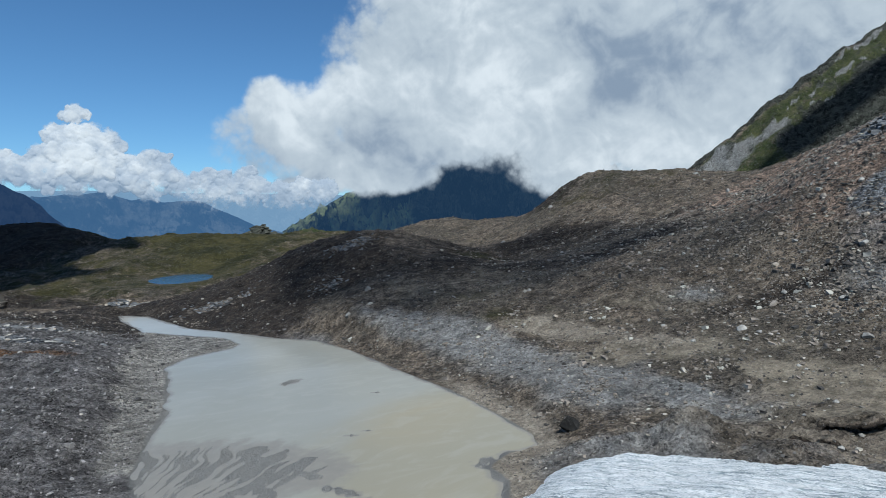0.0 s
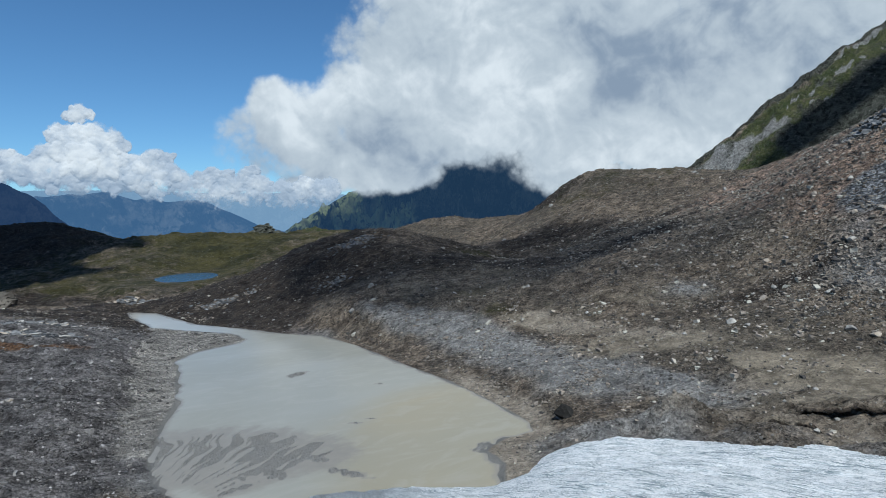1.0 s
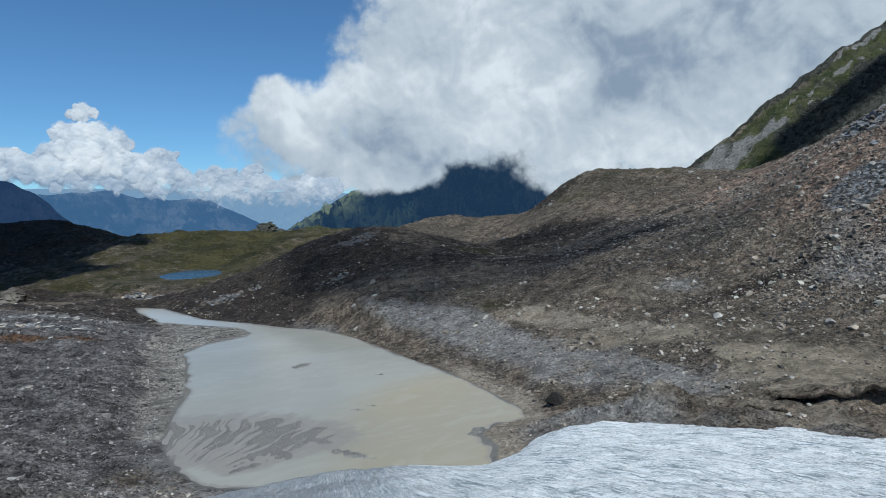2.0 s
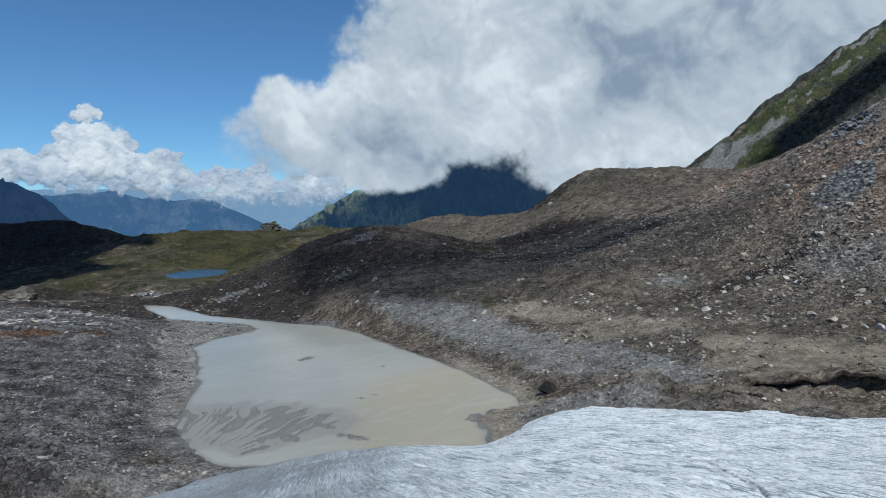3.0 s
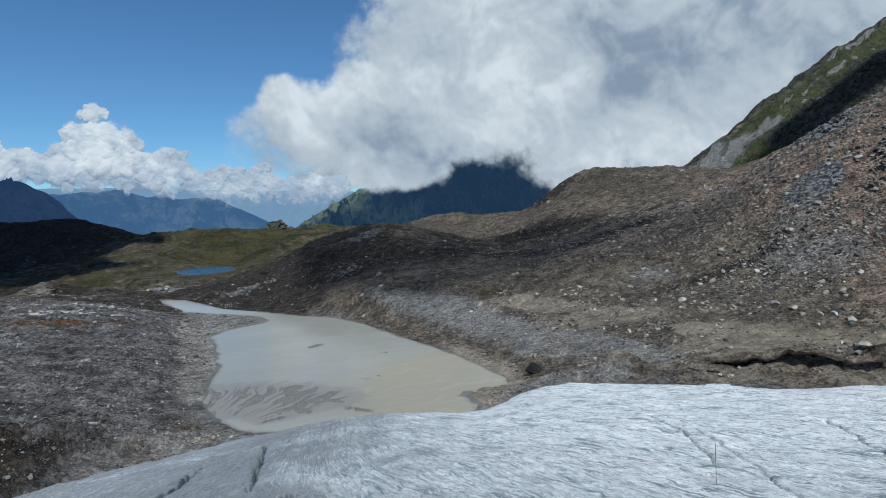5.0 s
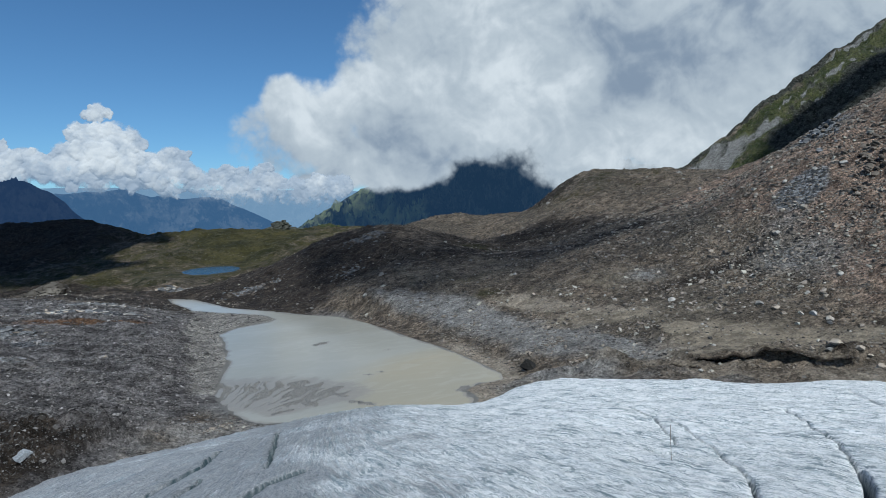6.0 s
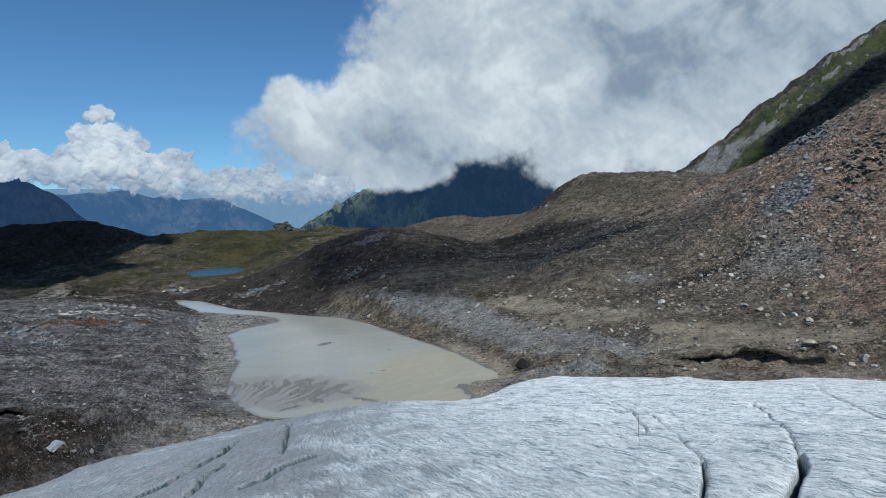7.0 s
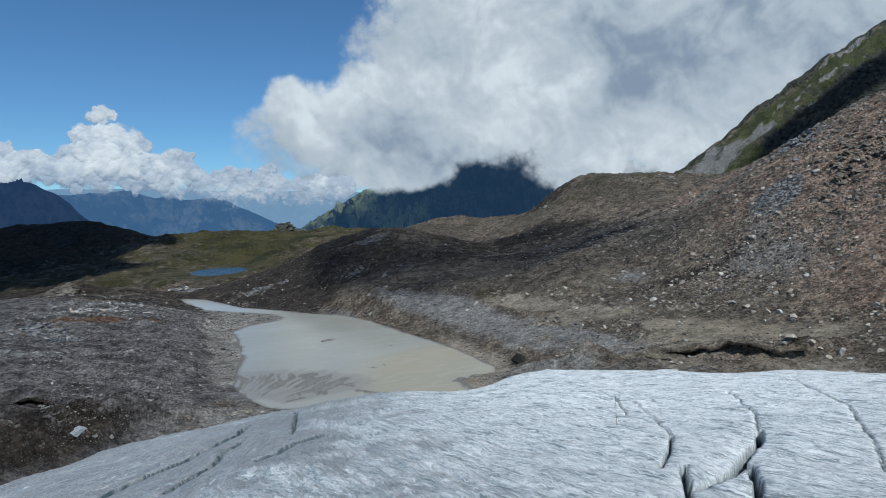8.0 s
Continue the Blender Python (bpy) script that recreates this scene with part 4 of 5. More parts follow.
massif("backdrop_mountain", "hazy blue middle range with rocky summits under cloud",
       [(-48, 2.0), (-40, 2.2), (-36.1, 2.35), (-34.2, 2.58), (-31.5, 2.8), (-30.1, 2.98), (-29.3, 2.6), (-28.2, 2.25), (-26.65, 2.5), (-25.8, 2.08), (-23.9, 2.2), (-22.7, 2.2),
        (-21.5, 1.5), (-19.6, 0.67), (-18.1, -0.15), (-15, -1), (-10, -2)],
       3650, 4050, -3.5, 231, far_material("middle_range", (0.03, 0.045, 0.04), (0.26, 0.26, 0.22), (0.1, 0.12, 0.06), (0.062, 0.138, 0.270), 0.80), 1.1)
# dark slopes hold cloud shade; bright green stands in for the sunlit ridges
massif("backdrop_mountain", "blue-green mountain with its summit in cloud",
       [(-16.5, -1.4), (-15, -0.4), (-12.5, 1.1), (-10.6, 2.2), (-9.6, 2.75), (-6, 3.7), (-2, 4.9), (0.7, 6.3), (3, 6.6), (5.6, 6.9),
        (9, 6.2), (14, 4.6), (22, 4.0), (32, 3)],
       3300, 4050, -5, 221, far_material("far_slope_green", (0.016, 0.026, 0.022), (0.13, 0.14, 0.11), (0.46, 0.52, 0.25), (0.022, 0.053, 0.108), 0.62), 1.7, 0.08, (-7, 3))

# clouds: bearing, height angle, half width, half height in degrees
CLOUDS = [(-14.0, 8.6, 4.4, 4.4), (-16.4, 11.0, 2.4, 2.4), (-5, 12, 7, 8), (-8.4, 5.6, 7, 2.9), (-5.2, 4.7, 4.6, 2.1), (0, 8.0, 5, 3.0), (3, 19, 10, 10),
          (4, 10.2, 10, 4.7), (14, 10, 12, 7), (28, 12, 16, 9), (20, 26, 26, 12), (11.5, 5.0, 5, 2.9), (26, 6, 14, 4), (48, 12, 16, 12), (-13, 3.6, 3.2, 1.2), (6, 22, 6, 5), (13, 18, 9, 7)]
# tufts of the far cumulus: bearing, height angle, radius in degrees
COLUMN = [(-32.1, 9.25, 0.8), (-32.8, 9.15, 0.45), (-31.25, 9.45, 0.4), (-33.3, 7.5, 0.9), (-32.4, 7.0, 1.4), (-30.9, 7.4, 1.3), (-29.8, 7.15, 1.1),
          (-29.5, 6.0, 1.15), (-33.2, 6.0, 1.4), (-34.3, 5.85, 1.1), (-31.4, 5.3, 2.1), (-34.5, 4.5, 1.5), (-32.6, 4.3, 1.7)]
BANK = [(-37.4, 5.5, 0.7), (-36.6, 4.85, 1.15), (-35.7, 4.6, 1.2), (-38, 4.4, 1.4), (-38.9, 5.95, 0.8), (-39.4, 4.4, 1.6), (-41.5, 4.8, 1.8), (-28.1, 5.3, 1.0), (-26.6, 5.5, 1.1),
        (-25.5, 5.85, 0.6), (-27.6, 4.3, 1.6), (-25.6, 4.2, 1.4), (-29.4, 4.1, 1.4), (-24.5, 3.8, 1.1), (-22.8, 3.9, 1.05), (-21.8, 4.4, 0.8), (-20.5, 4.45, 0.75),
        (-19.2, 4.0, 0.95), (-18.3, 4.75, 0.6), (-17.9, 3.5, 1.15), (-20.1, 3.25, 1.2), (-22.4, 3.0, 1.2), (-26.7, 3.3, 1.2), (-15.6, 2.9, 1.2), (-13.5, 3.0, 1.3), (-11.6, 3.0, 1.2), (-24, 2.9, 1.2), (-21, 2.5, 1.2), (-18.6, 2.4, 1.2), (-16.5, 2.6, 1.1), (-14.6, 2.2, 1.2), (-12.4, 2.6, 1.2)]


def cumulus():
    """Heaped tufts on tufts, as a relief that the sun lights in part."""
    rs = np.random.RandomState(17)
    az, el = np.meshgrid(np.arange(-46, -7.5, 0.06), np.arange(0.6, 11.2, 0.06))
    wa = az + 0.30 * fbm(az / 1.5, el / 1.5, 4, 401) + 0.07 * fbm(az / 0.3, el / 0.3, 2, 403)
    we = el + 0.30 * fbm(az / 1.5, el / 1.5, 4, 405) + 0.07 * fbm(az / 0.3, el / 0.3, 2, 407)
    h, cover = np.zeros(az.shape), np.full(az.shape, -1.0)

    def heap(a, e, r, lift):
        rows = slice(max(0, int((e - r - 1.2) / 0.06)), max(1, int((e + r + 0.1) / 0.06)))
        cols = slice(max(0, int((a - r - 0.6 + 46) / 0.06)), max(1, int((a + r + 0.7 + 46) / 0.06)))
        d = 1 - ((wa[rows, cols] - a) ** 2 + (we[rows, cols] - e) ** 2) / (r * r)
        h[rows, cols] = np.maximum(h[rows, cols], np.where(d > 0, lift + r * np.sqrt(np.maximum(d, 0)), 0))
        cover[rows, cols] = np.maximum(cover[rows, cols], d)

    tufts = [(a, e, r, 0.0) for a, e, r in COLUMN + BANK]
    for level, count, lo, hi in ((0, 0, 0, 0), (1, 9, 0.28, 0.5), (2, 4, 0.3, 0.55)):
        if count:
            young = []
            for a, e, r, lift in tufts:
                for _ in range(count):
                    t, q = rs.uniform(0, 2 * np.pi), r * rs.uniform(0.25, 0.95)
                    young.append((a + q * np.cos(t), e + 0.9 * q * np.sin(t), r * rs.uniform(lo, hi), lift + 0.72 * np.sqrt(max(0, r * r - q * q))))
            tufts = young
        for a, e, r, lift in tufts:
            heap(a, e, r, lift)
    base = 1.7 - 0.5 * ease(-25, -20, az) - 0.3 * ease(-20, -15, az) + 0.5 * fbm(az / 2, az * 0, 3, 409)
    edge = np.clip(2.2 * cover, -1, 1) * 0.5 + 0.5
    edge = edge * ease(base - 1.2, base + 2.8, el)
    D = 3025 - 22 * h
    A, E = np.radians(az), np.radians(el)
    me = sheet("clouds", 2 + D * np.sin(A), -20 + D * np.cos(A), 30 + D * np.tan(E), edge > 0.02, {"vapour": (edge - 0.25, np.clip(h / 1.9, 0, 1), ease(2.2, 8.5, el))})
    ob = tagged(new("backdrop_clouds", me), "bright white heaped cumulus standing over the far ranges", "cloud", kind="structure")
    me.materials.append(CUMULUS)
    return ob


cumulus()


def clouds():
    az, el = np.meshgrid(np.arange(-62, 64, 0.4), np.concatenate([np.arange(-1, 12, 0.25), np.arange(12, 39, 0.6)]))
    cover = np.full(az.shape, -1.0)
    for a, e, ra, re in CLOUDS:
        blob = 1 - ((az - a) / ra) ** 2 - ((el - e) / re) ** 2
        cover = np.logaddexp(6 * cover, 6 * np.clip(blob, -3, 1)) / 6
    cover = np.maximum(cover, np.minimum(0.25, 0.9 * (1 - ((az + 17.6) / 5.2) ** 2 - ((el - 7.2) / 4.2) ** 2) - 0.35))       # a thin veil
    cover = cover * ease(38, 32, el)
    # light and dark masses of the cloud: bearing, height angle, half widths, how much brighter
    cloud_tone = np.full(az.shape, 0.53)
    for a, e, ra, re, much in ((-15.5, 11.5, 3.4, 2.6, 0.42), (-5.5, 11.5, 4.2, 3.4, 0.18), (0, 17, 4, 3, 0.12), (4.4, 14, 2.2, 2, 0.35), (11.3, 12.4, 2.6, 2, 0.3), (10.7, 6.0, 6, 2.2, 0.2),
                               (18, 6.5, 5, 2, 0.2), (-12, 5, 5, 2, 0.12), (16.4, 11.7, 2.2, 1.7, -0.42), (19.8, 13.4, 3, 1.6, -0.22), (-3.4, 7.5, 2.2, 2.4, -0.25), (-9, 7.5, 3, 2, -0.12),
                               (28, 16, 10, 6, -0.12), (13, 16, 4, 2, -0.2), (-0.8, 5.4, 3, 1, -0.3), (-18.5, 6.5, 3, 2.5, -0.1)):
        cloud_tone = cloud_tone + much * spot(az, el, a, e, ra, re)
    D = 3050
    A, E = np.radians(az), np.radians(el)
    me = sheet("clouds", 2 + D * np.sin(A), -20 + D * np.cos(A), 30 + D * np.tan(E), cover > -0.75, {"vapour": (np.clip(cover, -1, 1), cloud_tone, 0.1 + 0.0 * az)})
    ob = tagged(new("backdrop_clouds", me), "white and grey cumulus clouds hanging round the summits", "cloud", kind="structure")
    me.materials.append(CLOUD)
    return ob


clouds()

# unseen clouds added overhead, sunward, shading the hill beyond the tarn, moraine and spur
def shading_cloud(over, height, size, seed, veil=1.0, turn=0):
    bm = bmesh.new()
    bmesh.ops.create_icosphere(bm, subdivisions=4, radius=1)
    for v in bm.verts:
        d = v.co.normalized()
        r = 1 + 0.35 * noise.noise(d * 2.1 + Vector((seed, 0, 0))) + 0.18 * noise.noise(d * 5.3 + Vector((0, seed, 0)))
        v.co = Vector((d.x * size[0] * r, d.y * size[1] * r, d.z * size[2] * r * (1 if d.z > 0 else 0.4)))
    me = bpy.data.meshes.new("overhead_cloud")
    bm.to_mesh(me)
    bm.free()
    me.polygons.foreach_set("use_smooth", [True] * len(me.polygons))
    p = Paint("cloud_mass")
    thin = p.step(p.noise(0.05, 5, 0.6), 0.35, 0.65, 0.7 * veil, veil)
    me.materials.append(p.done(p.mix(p.noise(0.01, 5), (0.78, 0.79, 0.80), (0.86, 0.86, 0.86)), 1.0, 0.0, Alpha=thin))
    ob = tagged(new("backdrop_cloud", me), "unseen white cloud added overhead to shade the land", "cloud", kind="structure")
    ob.matrix_basis = Matrix.Translation(Vector((*over, 0)) + TO_SUN * (height / TO_SUN.z)) @ pose(0, 0, 0, 0, 0, turn)
    return ob


shading_cloud((-445, 462), 700, (160, 140, 40), 3.0)
shading_cloud((-2, 218), 650, (58, 62, 14), 8.0, 0.38)
shading_cloud((-325, 360), 700, (80, 70, 16), 5.0)
shading_cloud((266, 502), 600, (82, 14, 9), 9.0, 0.8, 38)
shading_cloud((24, 172), 650, (48, 34, 10), 12.0, 0.2)

# ---- rocks ----
def faceted(name, seed, flat, cuts=11, rings=2, material=PALE):
    """A block of rock: a ball cut by random planes and roughened."""
    rng = random.Random(seed)
    bm = bmesh.new()
    bmesh.ops.create_icosphere(bm, subdivisions=rings, radius=1)
    planes = []
    for _ in range(cuts):
        n = Vector((rng.uniform(-1, 1), rng.uniform(-1, 1), rng.uniform(-0.8, 1))).normalized()
        planes.append((n, rng.uniform(0.42, 0.75)))
    for v in bm.verts:
        for n, d in planes:
            over = v.co.dot(n) - d
            if over > 0:
                v.co -= n * over
        v.co *= 1 + 0.06 * noise.noise(v.co * 3.1 + Vector((seed, 0, 0)))
        v.co = Vector((v.co.x * rng.uniform(0.99, 1.01), v.co.y * 0.8, v.co.z * flat))
    me = bpy.data.meshes.new(name)
    bm.to_mesh(me)
    bm.free()
    me.materials.append(material)
    return me


LARGE_BLOCKS = [faceted("boulder", s, f, 13, 3) for s, f in ((1, 0.55), (2, 0.7), (3, 0.5), (4, 0.62), (5, 0.42), (6, 0.75), (7, 0.35), (8, 0.58))]
BLOCKS = [faceted("boulder", s, f, 13, 2) for s, f in ((21, 0.55), (22, 0.7), (24, 0.5), (25, 0.62), (26, 0.42), (27, 0.75))]
DARK_BLOCKS = [faceted("boulder", s, f, material=BROWN) for s, f in ((11, 0.6), (12, 0.45), (13, 0.7), (14, 0.5))]


def height(x, y):
    return float(land(np.array([float(x)]), np.array([float(y)]))[0])


def boulder(x, y, wide, rng, dark=False, label=""):
    me = rng.choice(DARK_BLOCKS if dark else LARGE_BLOCKS if wide > 1.1 else BLOCKS)
    ob = new("boulder", me)
    s = wide / 1.8
    tilt = (rng.uniform(-0.15, 0.15), rng.uniform(-0.15, 0.15), rng.uniform(0, 6.28))
    ob.matrix_basis = Matrix.LocRotScale((x, y, height(x, y) + 0.16 * s), Euler(tilt), (s, s * rng.uniform(0.8, 1.1), s * rng.uniform(0.85, 1.15)))
    return tagged(ob, label or ("dark brown schist boulder lying on the moraine slope" if dark else "pale grey gneiss boulder half sunk in moraine gravel"),
                  "boulder", "boulders on the moraine")


rng = random.Random(7)
# boulders that stand out: x, y, width (negative: dark rock)
LANDMARKS = [(49.5, 98.1, 2.5), (50.4, 94.3, 1.6), (51.4, 91.2, 1.0), (66.6, 118.5, 2.3), (67.2, 99.0, 2.3), (62.4, 108.2, 1.5),
             (62.6, 86.3, 2.3), (63.7, 82.6, 2.0), (68.9, 74.5, 2.5), (70.1, 78.0, -1.9), (67.8, 77.2, 1.9), (77.8, 108.7, 2.5),
             (82.1, 114.0, 1.8), (84.8, 110.7, 2.3), (82.6, 128.4, 2.3), (72.6, 121.7, 1.7), (39.5, 132.9, -3.1), (43.9, 133.0, 1.2),
             (61.0, 129.2, 1.4), (61.6, 123.0, 1.2), (46.9, 107.0, 1.3), (53.2, 117.6, 1.4), (70.9, 84.6, 1.5), (67.9, 102.3, 1.2),
             (77.2, 85.0, 1.8), (97.6, 116.3, 2.6), (96.6, 118.2, 2.3), (93.2, 120.7, 2.0), (87.8, 123.8, 2.0), (90.9, 118.2, 1.6)]
MORE_LANDMARKS = [(22.5, 124.3, 2.0), (19.3, 141.2, 1.6), (6.9, 162.2, 1.6), (51.6, 161.0, -3.1), (48.0, 219.7, 2.4), (-26.6, 149.8, 2.4),
                  (-22.7, 160.7, 2.5), (-51.3, 161.2, 1.3), (-144.4, 237.8, -3.5), (57.9, 55.0, 2.4), (56.1, 54.0, 1.4), (59.8, 52.8, 1.8),
                  (60.8, 52.2, 1.7), (55.7, 57.5, 1.2), (60.5, 49.8, 1.5), (63.1, 50.9, 3.0), (63.0, 48.6, 1.3), (67.3, 48.4, 1.4), (68.3, 73.4, 1.8)]
for bx, by, bw in LANDMARKS + MORE_LANDMARKS:
    boulder(bx, by, 0.88 * abs(bw), rng, bw < 0)
for bx, by, bw, dark in ((-12, 229, 2.4, True), (4, 382, 2.6, True), (112, 262, 3.0, False), (52, 292, 3.2, False)):
    boulder(bx, by, bw, rng, dark)
black = new("boulder", faceted("boulder", 23, 0.75, 9, 4, BLACK))
black.matrix_basis = Matrix.LocRotScale((15.7, 77.2, height(15.7, 77.2) + 0.75), Euler((0.2, -0.25, 0.6)), (1.9, 1.6, 2.1))
tagged(black, "large wet black boulder standing by the lake shore", "boulder")

scattered = 0
while scattered < 230:
    a, r = radians(rng.uniform(-38, 39)), 70 * math.exp(rng.random() * 1.5)
    bx, by = 2 + r * math.sin(a), -30 + r * math.cos(a)
    chance = 1.0 if bx > 18 else (0.25 if bx < -45 else 0.12)
    if rng.random() > chance:
        continue
    spot_xy = (np.array([bx]), np.array([by]))
    if outside(*spot_xy, LAKE_SHORE)[0] < 2 or outside(*spot_xy, ICE_EDGE)[0] < 2:
        continue
    boulder(bx, by, rng.uniform(0.4, 0.7) * (r / 110) ** 0.8 * rng.choice((0.8, 1, 1, 1.2, 1.7)), rng, rng.random() < 0.15)
    scattered += 1

# layered outcrops of bedrock: slabs leaning one way
SLABS = [faceted("slab", s, f, 12, 2, SLAB) for s, f in ((31, 0.45), (32, 0.6), (33, 0.38), (34, 0.7))]
PALE_SLABS = [faceted("slab", s, f, 12, 2, PALE) for s, f in ((35, 0.3), (36, 0.4), (37, 0.25))]
DARK_SLABS = [faceted("slab", s, f, 12, 2, BROWN) for s, f in ((41, 0.4), (42, 0.5), (43, 0.32))]


def outcrop(x, y, wide, deep, high, count, lean, turn, label, shapes, size, seed, sunk=0.1):
    rng = random.Random(seed)
    ob = tagged(new("bedrock_outcrop"), label, "rock outcrop")
    base = height(x, y)
    ob.location = (x, y, base)
    for _ in range(count):
        u, v = rng.gauss(0, 0.4), rng.gauss(0, 0.4)
        c, s = math.cos(radians(turn)), math.sin(radians(turn))
        px, py = u * wide * c - v * deep * s, u * wide * s + v * deep * c
        dome = max(0.0, 1 - u * u * 1.6 - v * v * 1.6)
        part = new("slab", rng.choice(shapes))
        part.parent = ob
        k = size * rng.uniform(0.5, 1.3)
        z = height(x + px, y + py) - base + high * dome * rng.uniform(0.3, 1.0) - sunk * k
        part.matrix_basis = Matrix.LocRotScale((px, py, z), Euler((radians(lean) + rng.gauss(0, 0.12), rng.gauss(0, 0.15), radians(turn) + rng.gauss(0, 0.25))),
                                               (k * rng.uniform(0.9, 1.7), k * rng.uniform(0.7, 1.1), k * rng.uniform(0.6, 1.1)))
    return ob


outcrop(-98, 122, 26, 5, 0.3, 60, 4, 14, "pale ice-polished bedrock slabs flush with the gravel", PALE_SLABS + SLABS[:1], 1.4, 51, 0.25)
outcrop(-103, 140, 16, 7, 0.4, 34, 6, 40, "light grey bedrock slabs beside dark till", PALE_SLABS + SLABS[:2], 1.3, 52, 0.25)
outcrop(-86, 74, 12, 7, 0.1, 30, 10, 20, "grey layered bedrock breaking through the till", SLABS, 1.0, 53, 0.3)
outcrop(-103, 102, 13, 6, 0.5, 46, 12, 10, "blue-grey layered bedrock ledge above the gravel flat", SLABS + DARK_SLABS[:1], 1.1, 54, 0.2)
outcrop(-116, 204, 8, 5, 2.4, 34, 55, 25, "streaked pale rock slab above the stream", SLABS + PALE_SLABS[:1], 1.2, 55, 0.3)
outcrop(-37, 177, 7, 9, 0.5, 60, 42, 40, "light grey slabs on the flank of the moraine ridge", SLABS + DARK_SLABS[:1], 0.62, 56, 0.1)
outcrop(-34, 205, 14, 8, 0.4, 90, 45, 30, "grey bedrock ribs near the top of the moraine ridge", SLABS + DARK_SLABS, 0.75, 57, 0.1)
outcrop(-75, 188, 16, 8, 0.4, 80, 40, 25, "blue-grey fractured slabs at the foot of the ridge", SLABS + DARK_SLABS, 0.75, 58, 0.1)
outcrop(112, 149, 28, 5, 1.1, 90, 38, 55, "grey rock rib leaning along the skyline of the scree", SLABS + DARK_SLABS, 2.1, 59, 0.3)
outcrop(104, 112, 16, 8, 0.9, 60, 34, 35, "dark fractured crag above the scree slope", DARK_SLABS, 1.3, 60)
CRAGS = [faceted("crag", s, f, 14, 2, CRAG) for s, f in ((71, 0.9), (72, 1.1), (73, 0.8))]
outcrop(-178, 556, 24, 9, 10.5, 130, 38, 10, "dark rocky tor with lichen on the grassy skyline", CRAGS, 3.6, 62, 0.5)


def rock_hump():
    me = faceted("rock_hump", 91, 0.8, 16, 6, HUMP)
    for v in me.vertices:
        d = v.co.normalized()
        lean = v.co.z + 0.35 * v.co.x + 0.1 * noise.noise(v.co * 3)
        ledge = (lean * 6) % 1.0                                          # fractured beds, one proud of the next
        crack = max(0.0, 0.12 - abs(noise.noise(v.co * 4.5))) / 0.12
        v.co += d * (0.10 * noise.noise(v.co * 2.2) + 0.06 * noise.noise(v.co * 6.0) - 0.035 * ledge * (1 + 1.5 * noise.noise(v.co * 1.7)) - 0.10 * crack)
    ob = tagged(new("rock_hump", me), "large fractured grey-brown rock hump rising from the till", "rock")
    ob.matrix_basis = Matrix.LocRotScale((-194, 238, height(-194, 238) + 0.2), Euler((0.1, -0.3, 0.5)), (15.5, 9, 9.0))


rock_hump()


def dead_ice():
    me = faceted("dead_ice", 95, 0.5, 12, 4, ICE)
    layer = me.attributes.new("ice", "FLOAT_COLOR", "POINT")
    layer.data.foreach_set("color", [v for _ in me.vertices for v in (1.0, 0.0, 0.12, 1.0)])
    ob = tagged(new("dead_ice", me), "small pale block of bare ice melting out of dark till", "ice block")
    ob.matrix_basis = Matrix.LocRotScale((-43.9, 29.2, height(-43.9, 29.2) - 0.22), Euler((0.1, -0.1, 0.4)), (1.3, 2.6, 0.9))


dead_ice()


def cairn(x, y, tall, seed):
    rng = random.Random(seed)
    ob = tagged(new("cairn"), "small dark cairn of stacked stones on the skyline", "cairn")
    base = height(x, y)
    ob.location = (x, y, base)
    z = 0.0
    for n in range(6):
        k = tall * (0.34 - 0.04 * n)
        part = new("stone", rng.choice(DARK_BLOCKS))
        part.parent = ob
        part.matrix_basis = Matrix.LocRotScale((rng.gauss(0, 0.05), rng.gauss(0, 0.05), z + 0.2 * k), Euler((rng.gauss(0, 0.1), 0, rng.uniform(0, 6))), (k, k, k * 0.8))
        z += 0.62 * k
    return ob


cairn(-255, 509, 2.8, 5)

